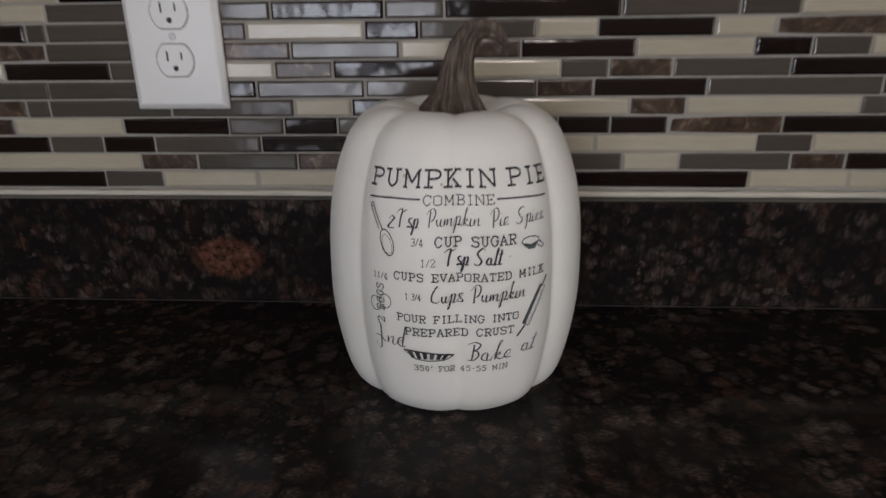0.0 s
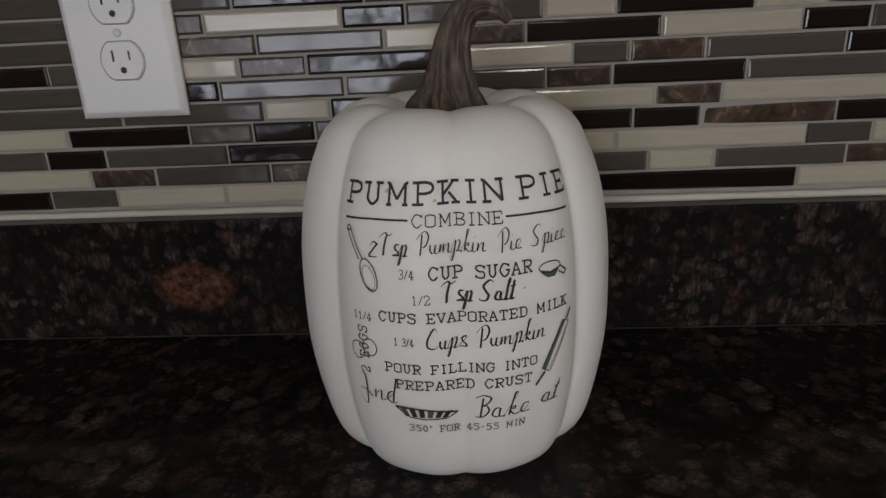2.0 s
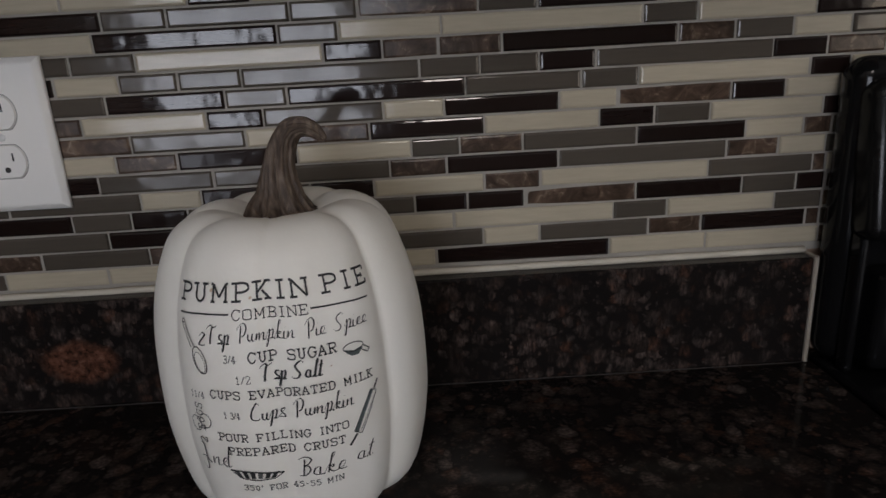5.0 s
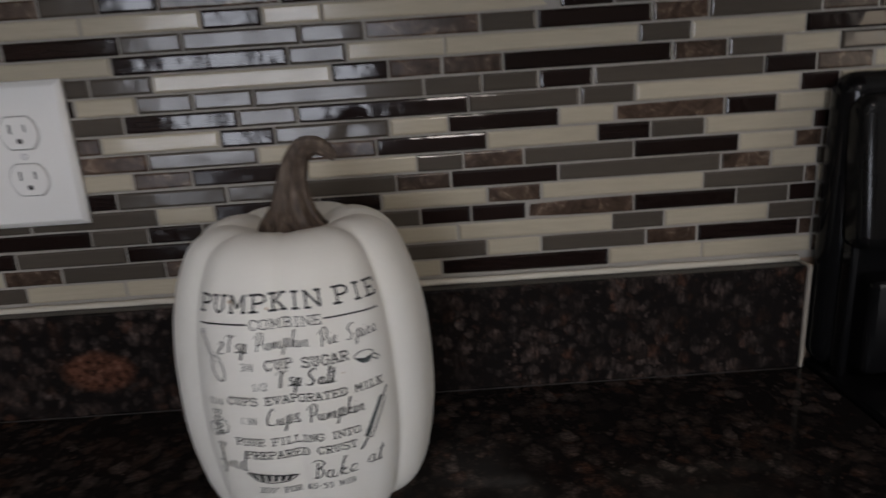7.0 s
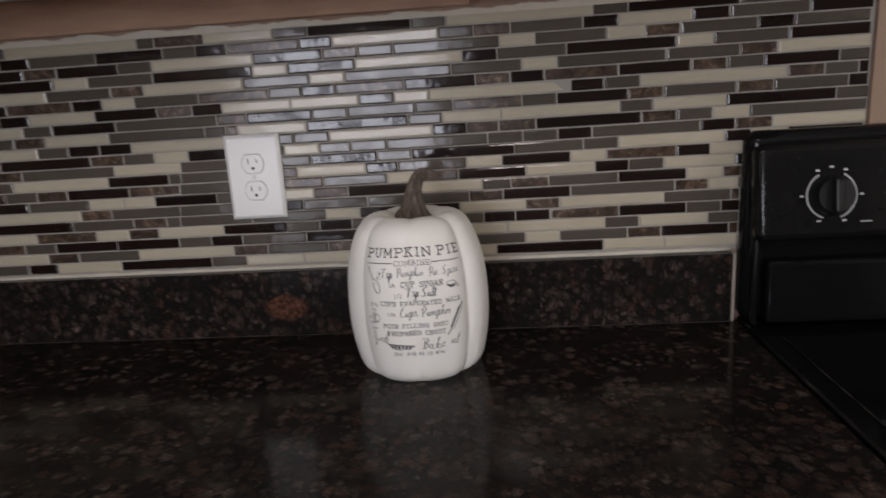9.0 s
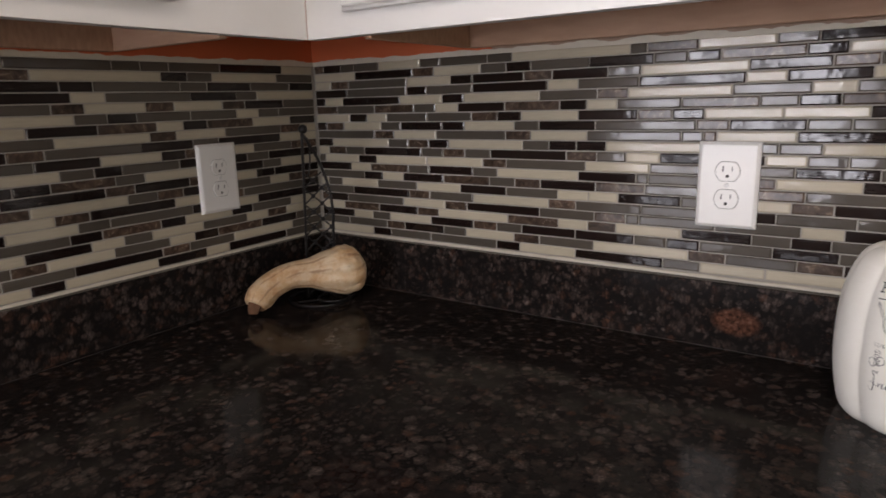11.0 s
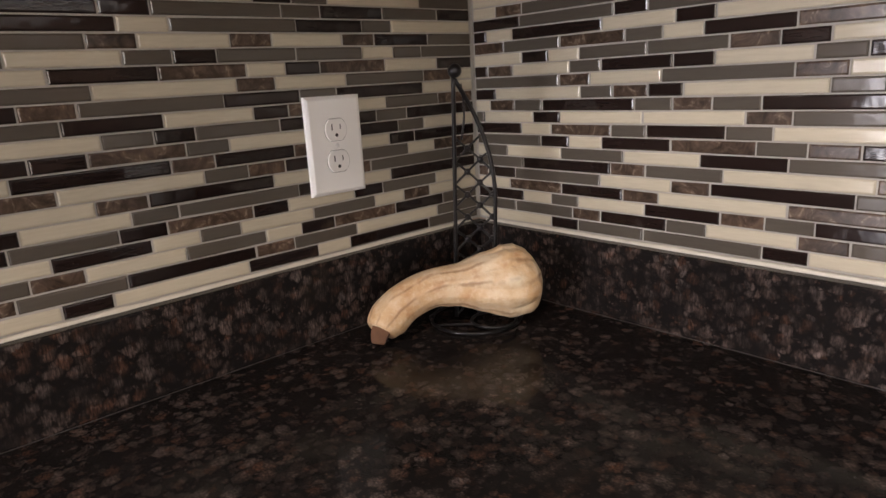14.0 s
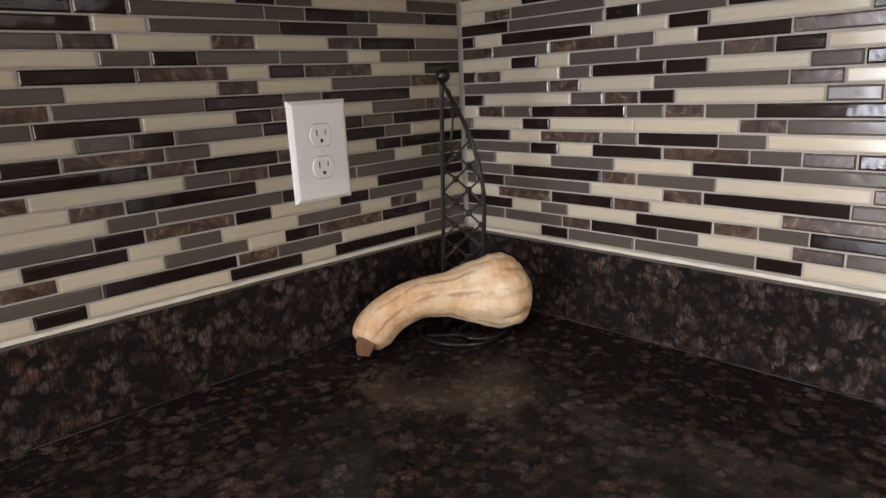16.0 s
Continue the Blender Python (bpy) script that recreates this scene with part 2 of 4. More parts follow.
def tube(points, radius, sides=8, closed=False, bm=None, taper=None):
    """A round bar along points."""
    bm = bmesh.new() if bm is None else bm
    pts = [Vector(p) for p in points]
    n = len(pts)
    rings = []
    up = Vector((0, 0, 1))
    for i, p in enumerate(pts):
        a = pts[(i - 1) % n] if closed or i else p
        c = pts[(i + 1) % n] if closed or i < n - 1 else p
        d = (c - a).normalized()
        u = d.cross(up)
        u = d.cross(Vector((1, 0, 0))) if u.length < 1e-3 else u
        u.normalize()
        v = d.cross(u)
        r = radius * (taper(i / (n - 1)) if taper else 1)
        rings.append([bm.verts.new(p + r * (math.cos(k * math.tau / sides) * u + math.sin(k * math.tau / sides) * v)) for k in range(sides)])
    for i in range(n if closed else n - 1):
        a, c = rings[i], rings[(i + 1) % n]
        for k in range(sides):
            bm.faces.new((a[k], a[(k + 1) % sides], c[(k + 1) % sides], c[k]))
    if not closed:
        bm.faces.new(rings[0][::-1])
        bm.faces.new(rings[-1])
    return bm


def circle(c, r, n=40, a0=0.0, a1=math.tau, z=None):
    return [(c[0] + r * math.cos(a0 + (a1 - a0) * i / n), c[1] + r * math.sin(a0 + (a1 - a0) * i / n), c[2]) for i in range(n)]


def lathe(profile, sides=48, bm=None):
    """Turned shape round z from (radius, height) pairs."""
    bm = bmesh.new() if bm is None else bm
    rings = [[bm.verts.new((r * math.cos(k * math.tau / sides), r * math.sin(k * math.tau / sides), z)) for k in range(sides)] for r, z in profile]
    for a, c in zip(rings, rings[1:]):
        for k in range(sides):
            bm.faces.new((a[k], a[(k + 1) % sides], c[(k + 1) % sides], c[k]))
    bm.faces.new(rings[0][::-1])
    bm.faces.new(rings[-1])
    return bm


# ---- setting ----
TOP = 0.91
ROW, ROW0 = 0.01667, 1.0178
TILE_TOP = ROW0 + 21 * ROW
BACK_END = 1.716


def setting(name, bm, mat, label, category):
    ob = part(name, bm, mat)
    return tagged(ob, label, category, kind="structure")


def ragged(front, back, length, n=260):
    """Thin smeared strip along the top of the mosaic with an uneven upper edge."""
    bm = bmesh.new()
    prev = None
    for i in range(n + 1):
        u = length * i / n
        z = TILE_TOP + 0.0085 + 0.0045 * noise.noise((u * 22, length, 1)) + 0.0022 * noise.noise((u * 90, length, 5))
        ring = [bm.verts.new((*q(u), h)) for q, h in ((front, TILE_TOP), (front, z), (back, z), (back, TILE_TOP))]
        if prev:
            for k in range(4):
                bm.faces.new((prev[k], prev[(k + 1) % 4], ring[(k + 1) % 4], ring[k]))
        else:
            bm.faces.new(ring)
        prev = ring
    bm.faces.new(prev[::-1])
    return bm


wall_back = setting("wall_back", box(-0.15, 0.0025, 0, ROOM_X1 + 0.15, 0.15, ROOM_Z), wall_paint, "tan painted kitchen wall behind the counter", "wall")
wall_left = setting("wall_left", box(-0.15, -2.1, 0, -0.0025, 0.0025, ROOM_Z), wall_paint, "tan painted side wall of the kitchen corner", "wall")
# opening added out of view to let the side fill light in
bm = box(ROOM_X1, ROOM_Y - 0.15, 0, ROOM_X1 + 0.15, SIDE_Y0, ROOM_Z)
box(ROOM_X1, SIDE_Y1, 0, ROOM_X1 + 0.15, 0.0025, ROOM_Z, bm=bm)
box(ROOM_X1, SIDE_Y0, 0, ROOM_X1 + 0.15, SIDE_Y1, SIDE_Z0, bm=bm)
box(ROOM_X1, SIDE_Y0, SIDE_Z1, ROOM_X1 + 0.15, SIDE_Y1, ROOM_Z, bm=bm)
setting("wall_right", bm, room_paint, "plain warm grey kitchen wall with an opening added for the side fill light", "wall")
bm = box(ROOM_X0, ROOM_Y - 0.15, 0, WIN_X0, ROOM_Y, ROOM_Z)
box(WIN_X1, ROOM_Y - 0.15, 0, ROOM_X1, ROOM_Y, ROOM_Z, bm=bm)
box(WIN_X0, ROOM_Y - 0.15, 0, WIN_X1, ROOM_Y, WIN_Z0, bm=bm)
box(WIN_X0, ROOM_Y - 0.15, WIN_Z1, WIN_X1, ROOM_Y, ROOM_Z, bm=bm)
setting("wall_window", bm, room_paint, "warm grey wall with the kitchen window opening", "wall")
setting("wall_far_left", box(ROOM_X0 - 0.15, ROOM_Y - 0.15, 0, ROOM_X0, 0.15, ROOM_Z), room_paint, "plain warm grey kitchen wall", "wall")
setting("wall_nook", box(ROOM_X0, 0.0025, 0, -0.15, 0.15, ROOM_Z), room_paint, "plain warm grey wall closing the nook", "wall")
setting("floor", box(ROOM_X0 - 0.15, ROOM_Y - 0.15, -0.1, ROOM_X1 + 0.15, 0.15, 0), floor_vinyl, "beige vinyl kitchen floor", "floor")
setting("ceiling", box(ROOM_X0 - 0.15, ROOM_Y - 0.15, ROOM_Z, ROOM_X1 + 0.15, 0.15, ROOM_Z + 0.1), ceiling_paint, "plain white kitchen ceiling", "ceiling")
setting("trim", ragged(lambda u: (u, -0.0004), lambda u: (u, 0.0025), BACK_END), caulk, "rough pale sealant above the mosaic", "trim")
setting("trim", ragged(lambda u: (0.0004, -0.0006 - u), lambda u: (-0.0025, -0.0006 - u), 1.5), caulk, "rough pale sealant above the side mosaic", "trim")
# orange paint left showing on the walls between mosaic and cabinets
setting("trim", box(0.0, 0.0005, TILE_TOP + 0.002, 0.44, 0.0025, 1.50), orange_paint, "orange paint left showing under the cabinets", "wall paint")
setting("trim", box(-0.0025, -1.5, TILE_TOP + 0.002, -0.0005, 0.0005, 1.50), orange_paint, "orange paint left showing under the side cabinets", "wall paint")
setting("trim", box(BACK_END, -0.006, 1.05, 1.79, 0.0025, ROOM_Z, 0.001, 1), wall_paint, "tan painted upright board beside the mosaic", "trim")

window = thing("window", (0, ROOM_Y, 0), "white framed kitchen window with clear panes", "window", kind="structure")
wx = [WIN_X0 + (WIN_X1 - WIN_X0) * i / 4 for i in range(5)]
for x in wx:
    part("window_frame", box(x - 0.055, -0.1, WIN_Z0, x + 0.055, -0.04, WIN_Z1, 0.004), white_paint, window)
for z in (WIN_Z0 + 0.03, (WIN_Z0 + WIN_Z1) / 2, WIN_Z1 - 0.03):
    part("window_frame", box(WIN_X0, -0.095, z - 0.025, WIN_X1, -0.045, z + 0.025, 0.004), white_paint, window)
backdrop, nt, b = material("overcast sky glow", 1.0)
b.inputs["Base Color"].default_value = (0, 0, 0, 1)
b.inputs["Emission Color"].default_value = (0.88, 0.94, 1.0, 1)
b.inputs["Emission Strength"].default_value = 0.8
# unseen frame, added round the opening of the side fill light
window = thing("window", (ROOM_X1, 0, 0), "unseen white side window frame added round the fill light", "window", kind="structure")
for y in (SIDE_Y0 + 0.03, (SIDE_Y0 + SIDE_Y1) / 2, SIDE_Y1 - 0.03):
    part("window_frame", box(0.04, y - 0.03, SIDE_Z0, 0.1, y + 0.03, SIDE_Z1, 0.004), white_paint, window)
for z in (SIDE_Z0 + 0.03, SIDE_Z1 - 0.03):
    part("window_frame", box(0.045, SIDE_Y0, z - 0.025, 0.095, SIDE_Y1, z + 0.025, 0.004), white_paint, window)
setting("backdrop", box(-5, ROOM_Y - 2.6, -1, 5, ROOM_Y - 2.5, 4), backdrop, "plain bright overcast sky outside the window", "sky")

# lamp body added out of view to go with the ceiling fill light
lamp = thing("added_ceiling_lamp", (1.3, -1.9, ROOM_Z), "unseen round frosted ceiling lamp with a white base, added for fill light", "lamp")
part("base", lathe([(0.17, -0.03), (0.175, -0.015), (0.17, -0.001)]), white_paint, lamp, smooth=True)
part("shade", lathe([(0.02, -0.068), (0.09, -0.062), (0.145, -0.045), (0.16, -0.031)]), lamp_glass, lamp, smooth=True)

# worktop in an L, cut off at the range
EDGE = 1.551
DEPTH = 0.63
bm = bmesh.new()
corners = ((0, 0), (EDGE, 0), (EDGE, -DEPTH), (DEPTH, -DEPTH), (DEPTH, -2.0), (0, -2.0))
lo = [bm.verts.new((x, y, TOP - 0.04)) for x, y in corners]
hi = [bm.verts.new((x, y, TOP)) for x, y in corners]
bm.faces.new(lo)
bm.faces.new(hi)
for i in range(6):
    bm.faces.new((lo[i], lo[(i + 1) % 6], hi[(i + 1) % 6], hi[i]))
bmesh.ops.bevel(bm, geom=[ed for ed in bm.edges if ed.verts[0].co.z > 0.9 and ed.verts[1].co.z > 0.9], offset=0.004, segments=3, affect="EDGES")
tagged(part("countertop", bm, laminate), "dark speckled granite-look laminate worktop in an L", "countertop")
SPL = 1.0135
tagged(part("splashback", box(0.021, -0.020, TOP, EDGE - 0.012, 0.0, SPL, 0.002), laminate), "dark speckled laminate upstand along the back wall", "splashback", kind="structure")
tagged(part("splashback", box(0.0, -2.0, TOP, 0.020, -0.0, SPL, 0.002), laminate), "dark speckled laminate upstand along the side wall", "splashback", kind="structure")
tagged(part("edge_strip", box(EDGE - 0.0118, -0.021, TOP, EDGE - 0.008, -0.0, SPL + 0.001, 0.0008, 1), laminate_edge), "pale worn end strip of the upstand", "edge strip", kind="structure")


def bead(name, p0, p1, r, label, mat=caulk):
    """Hand-run bead of sealant, a little lumpy."""
    n = 120
    pts = [Vector(p0).lerp(Vector(p1), i / n) + Vector((0, 0, 0.0006 * noise.noise((i * 0.37, p0[0], 3)))) for i in range(n + 1)]
    bm = tube(pts, r, 6, taper=lambda f: 1 + 0.35 * noise.noise((f * 45, p0[1], 7)))
    tagged(part(name, bm, mat, smooth=True), label, "sealant", kind="structure")


bead("sealant", (0.02, -0.002, SPL + 0.001), (EDGE - 0.012, -0.002, SPL + 0.0025), 0.0034, "cream sealant bead between upstand and mosaic")
bead("sealant", (0.002, -0.02, SPL + 0.001), (0.002, -1.5, SPL + 0.001), 0.0034, "cream sealant bead along the side upstand")
bead("sealant", (0.0015, -0.0015, SPL), (0.0015, -0.0015, TILE_TOP), 0.0009, "grey grout in the mosaic corner", grout)
bead("sealant", (0.021, -0.0205, TOP + 0.0002), (EDGE - 0.013, -0.0205, TOP + 0.0002), 0.0006, "thin grey joint at the foot of the upstand", joint_grey)
bead("sealant", (0.0205, -0.021, TOP + 0.0002), (0.0205, -1.99, TOP + 0.0002), 0.0006, "thin grey joint at the foot of the side upstand", joint_grey)

# floor cabinets carrying the worktop
base_cab = thing("base_cabinet", (0, 0, 0), "white painted floor cabinets under the worktop", "cabinet")
part("carcass", box(0.0, -0.58, 0.1, EDGE - 0.01, -0.002, TOP - 0.0405), white_paint, base_cab)
part("plinth", box(0.0, -0.53, 0, EDGE - 0.01, -0.01, 0.0995), black_plastic, base_cab)
for i in range(3):
    part("door", box(0.63 + i * 0.305, -0.6, 0.12, 0.925 + i * 0.305, -0.5805, 0.84, 0.003), white_paint, base_cab)
base_cab = thing("base_cabinet", (0, 0, 0), "white painted floor cabinets of the side run", "cabinet")
part("carcass", box(0.0, -2.0, 0.1, 0.58, -0.5815, TOP - 0.0405), white_paint, base_cab)
part("plinth", box(0.0, -2.0, 0, 0.53, -0.5315, 0.0995), black_plastic, base_cab)

# ---- wall cabinets ----
CAB_Z, CAB_TOP, CAB_D = 1.384, 2.14, 0.300


def wall_cabinet(x0, x1, doors, m, label, x_under):
    """Face-framed box: the frame hangs below a bare wooden bottom."""
    c = thing("wall_cabinet", m, label, "cabinet")
    part("bottom_panel", box(x_under, -CAB_D + 0.02, CAB_Z + 0.046, x1 - 0.012, -0.003, CAB_Z + 0.058), raw_wood, c, "bare brown wooden underside")
    part("back_rail", box(x_under + 0.0125, -0.018, CAB_Z - 0.005, x1 - 0.012, -0.003, CAB_Z + 0.0455, 0.001, 1), raw_wood, c)
    part("end_rail", box(x_under, -CAB_D + 0.02, CAB_Z - 0.004, x_under + 0.012, -0.003, CAB_Z + 0.0455, 0.001, 1), raw_wood, c)
    part("carcass", box(x0, -CAB_D + 0.02, CAB_Z + 0.0585, x1, -0.003, CAB_TOP), white_paint, c)
    part("side_panel", box(x1 - 0.0115, -CAB_D + 0.02, CAB_Z - 0.003, x1, -0.003, CAB_Z + 0.058, 0.001, 1), raw_wood, c)
    part("face_frame", box(x0, -CAB_D, CAB_Z, x1, -CAB_D + 0.0195, CAB_TOP, 0.0004, 1), white_paint, c)
    for a, e in doors:
        d = part("door", box(a, -CAB_D - 0.013, CAB_Z + 0.032, e, -CAB_D - 0.0005, CAB_TOP - 0.03, 0.003, 2), white_paint, c)
        part("raised_field", box(a + 0.005, -CAB_D - 0.019, CAB_Z + 0.037, e - 0.005, -CAB_D - 0.0132, CAB_TOP - 0.035, 0.004, 3), white_paint, d)
        part("door_panel", box(a + 0.055, -CAB_D - 0.023, CAB_Z + 0.12, e - 0.055, -CAB_D - 0.0192, CAB_TOP - 0.09, 0.0035, 2), white_paint, d)
    return c


wall_cabinet(CAB_D, 1.19, ((0.381, 0.736), (0.803, 1.16)), (0, 0, 0), "white painted wall cabinet with raised-panel doors", 0.395)
wall_cabinet(1.195, 1.66, ((1.225, 1.63),), (0, 0, 0.004), "white painted wall cabinet near the range", 1.196)
# side run: the same kind turned to the side wall
c = thing("wall_cabinet", (0, 0, 0), "white painted wall cabinet on the side wall", "cabinet")
part("bottom_panel", box(0.003, -1.45, CAB_Z + 0.046, CAB_D - 0.02, -0.43, CAB_Z + 0.058), raw_wood, c, "bare brown wooden underside")
part("back_rail", box(0.003, -1.45, CAB_Z - 0.005, 0.018, -0.4425, CAB_Z + 0.0455, 0.001, 1), raw_wood, c)
part("end_rail", box(0.003, -0.442, CAB_Z - 0.004, CAB_D - 0.02, -0.43, CAB_Z + 0.0455, 0.001, 1), raw_wood, c)
part("carcass", box(0.003, -1.45, CAB_Z + 0.0585, CAB_D - 0.02, -CAB_D, CAB_TOP), white_paint, c)
part("face_frame", box(CAB_D - 0.0195, -1.45, CAB_Z, CAB_D, -CAB_D - 0.0002, CAB_TOP, 0.0004, 1), white_paint, c)
for a, e in ((-0.90, -0.52), (-1.36, -0.96)):
    d = part("door", box(CAB_D + 0.0005, a, CAB_Z + 0.032, CAB_D + 0.019, e, CAB_TOP - 0.03, 0.004, 3), white_paint, c)
    part("door_panel", box(CAB_D + 0.0192, a + 0.055, CAB_Z + 0.09, CAB_D + 0.023, e - 0.055, CAB_TOP - 0.09, 0.0035, 2), white_paint, d)

# ---- range ----
RX0, RX1 = 1.555, 2.313
stove = thing("range_cooker", (RX0, 0, 0), "black electric range with a glass cooktop and raised control panel", "cooker")
W = RX1 - RX0
part("body", box(0.0, -0.64, 0.05, W, -0.004, 0.895, 0.004), black_enamel, stove)
part("oven_door", box(0.02, -0.675, 0.2, W - 0.02, -0.641, 0.86, 0.008), black_glass, stove)
part("foot", box(0.03, -0.6, 0.0, 0.08, -0.05, 0.05), black_plastic, stove)
part("foot", box(W - 0.08, -0.6, 0.0, W - 0.03, -0.05, 0.05), black_plastic, stove)
top = part("cooktop", box(-0.004, -0.66, 0.8955, W + 0.004, -0.0045, 0.915, 0.006, 3), black_enamel, stove)
part("glass", box(0.022, -0.635, 0.9152, W - 0.022, -0.105, 0.918, 0.001, 1), black_glass, top)
for cx, cy, r in ((0.19, -0.23, 0.085), (0.57, -0.23, 0.075), (0.19, -0.48, 0.105), (0.57, -0.48, 0.09)):
    part("burner_ring", tube(circle((cx, cy, 0.918), r, 56), 0.0012, 4, True), ring_grey, top)
# upright: flat back with round shoulders, raised hood with the dials, riser below
up = part("backguard", box(-0.010, -0.040, 0.9155, W + 0.002, -0.004, 1.187, 0.0175, 6), black_enamel, stove, smooth=True)
part("side_rail", box(0.000, -0.056, 0.9155, 0.008, -0.0402, 1.045, 0.003, 2), black_enamel, up)
tiltm = Matrix.Translation((0, -0.0600, 1.1035)) @ Matrix.Rotation(radians(-8.4), 4, "X")
pan = part("control_hood", box(-0.004, -0.0035, -0.064, W - 0.012, 0.030, 0.068, 0.012, 5), panel_black, up, m=tiltm, smooth=True)
part("riser_panel", box(0.014, -0.068, 0.922, W - 0.014, -0.0402, 1.012, 0.006, 3), black_enamel, up)


def knob(x):
    k = part("knob", lathe([(0.0270, 0.0), (0.0270, 0.004), (0.0250, 0.012), (0.0230, 0.016)], 40), black_plastic, pan, m=Matrix.Translation((x, -0.0036, -0.004)) @ Matrix.Rotation(radians(90), 4, "X"), smooth=False)
    part("grip", box(-0.0065, -0.0225, 0.0162, 0.0065, 0.0225, 0.027, 0.003, 2), black_plastic, k)
    for a0, a1 in ((radians(-70), radians(60)), (radians(120), radians(250))):
        pts = [(0.0315 * math.cos(a0 + (a1 - a0) * i / 20), 0.0315 * math.sin(a0 + (a1 - a0) * i / 20), 0.0006) for i in range(21)]
        part("dial_ring", tube(pts, 0.0015, 4), print_white, k)
    for ang in (-115, -65, 180, 0, 118, 62, 90):
        x1, z1 = 0.038 * math.cos(radians(ang)), 0.0375 * math.sin(radians(ang))
        part("dial_mark", box(x1 - 0.0026, z1 - 0.0014, 0.0, x1 + 0.0026, z1 + 0.0014, 0.0007), print_white, k)


for x in (0.091, 0.200, W - 0.200, W - 0.100):
    knob(x)
part("display", box(0.29, -0.0045, -0.03, 0.47, -0.0036, 0.035, 0.001, 1), black_glass, pan)
part("panel_mark", box(0.128, -0.0042, -0.041, 0.142, -0.0036, -0.0395), print_white, pan)


# ---- outlets ----
def outlet(m, label):
    """Oversize plate with two receptacles; local x across, z up, -y out of the wall."""
    o = thing("wall_outlet", m, label, "outlet", "wall outlets")
    bm = bmesh.new()
    steps = ((0.0, 0.0), (0.0, -0.0022), (0.0008, -0.0034), (0.0042, -0.0060), (0.0056, -0.0065))
    rings = [[bm.verts.new((sx * (0.0425 - e), y, sz * (0.0635 - e))) for sx, sz in ((-1, -1), (1, -1), (1, 1), (-1, 1))] for e, y in steps]
    for lo, hi in zip(rings, rings[1:]):
        for k in range(4):
            bm.faces.new((lo[k], lo[(k + 1) % 4], hi[(k + 1) % 4], hi[k]))
    bm.faces.new(rings[0])
    bm.faces.new(rings[-1])
    pl = part("cover_plate", bm, plate_white, o)
    part("screw", lathe([(0.0032, 0.0), (0.0032, 0.0006), (0.0022, 0.0012)], 16), screw_metal, pl, m=Matrix.Translation((0, -0.0065, 0)) @ Matrix.Rotation(radians(90), 4, "X"))
    for s in (-1, 1):
        bm = bmesh.new()
        out = []
        for i in range(48):
            t = i / 48 * math.tau
            x, z = 0.0165 * math.cos(t), 0.0165 * math.sin(t)
            out.append((x, max(-0.0138, min(0.0138, z))))
        lo = [bm.verts.new((x * 1.02, -0.0064, z * 1.02)) for x, z in out]
        hi = [bm.verts.new((x * 0.97, -0.0082, z * 0.97)) for x, z in out]
        for i in range(48):
            bm.faces.new((lo[i], lo[(i + 1) % 48], hi[(i + 1) % 48], hi[i]))
        bm.faces.new(hi)
        bmesh.ops.remove_doubles(bm, verts=bm.verts, dist=1e-5)
        r = part("receptacle", bm, plate_white, o, m=Matrix.Translation((0, 0, s * 0.0203)))
        # thin raised line with the gap's shade as its colour
        part("groove", tube([(x * 1.04, -0.0065, z * 1.04) for x, z in out], 0.00030, 4, True), seam_shade, r)
        part("slot", box(-0.0072, -0.0084, -0.0005, -0.0056, -0.0080, 0.0078), slot_black, r)
        part("slot", box(0.0056, -0.0084, 0.0005, 0.0070, -0.0080, 0.0072), slot_black, r)
        part("ground_hole", lathe([(0.0024, 0.0), (0.0024, 0.0003)], 16), slot_black, r, m=Matrix.Translation((0, -0.0081, -0.0068)) @ Matrix.Rotation(radians(90), 4, "X"))
    return o


outlet(pose(0.8425, -0.0004, 1.1585), "white double outlet in an oversize plate on the mosaic")
outlet(pose(0.0004, -0.2645, 1.1605) @ pose(0, 0, 0, 0, 0, 90), "white double outlet on the side mosaic near the corner")

# ---- ceramic pumpkin ----
PX, PY = 1.094, -0.1292


def pumpkin_radius(h):
    f = h / 0.2307
    if f > 0.344:
        return 0.0930 * max(0.0, 1 - ((f - 0.344) / 0.656) ** 2.75) ** 0.41
    q = (0.344 - f) / 0.344
    return 0.0930 * (1 - 0.145 * q ** 1.7 - 0.10 * q ** 14)


GROOVES = ((-44.0, 1.15), (3.5, 0.75), (51.5, 1.3), (98.0, 1.2), (142.0, 1.0), (188.0, 1.0), (232.0, 1.0), (274.0, 1.2))


def groove(th):
    """1 in the bottom of a rib's groove, 0 on the lobe."""
    d, depth = min((abs((th - a + 180) % 360 - 180), k) for a, k in GROOVES)
    return depth * (1 - min(1.0, d / 18.0)) ** 2.2


def pumpkin_point(th, h, lift=0.0, r=None):
    """Point of the ribbed body: th degrees from the front, h above the base; r only where the crown rolls over."""
    g = groove(th)
    if r is None:
        r = pumpkin_radius(h) * (1 + 0.008 - 0.060 * g)
    else:
        h -= 0.0028 * g * min(1.0, max(0.0, (r - 0.015) / 0.02)) * min(1.0, max(0.0, (0.0765 - r) / 0.025))
        r *= 1 + 0.008 - 0.060 * g
    r += lift
    return Vector((r * math.sin(radians(th)), -r * math.cos(radians(th)), h))


pumpkin = thing("ceramic_pumpkin", (PX, PY, TOP), "white ribbed ceramic pumpkin with a printed pie recipe", "pumpkin")
bm = bmesh.new()
hs = [0.0, 0.0008, 0.0025, 0.005, 0.009] + [0.009 + 0.176 * i / 36 for i in range(1, 37)]
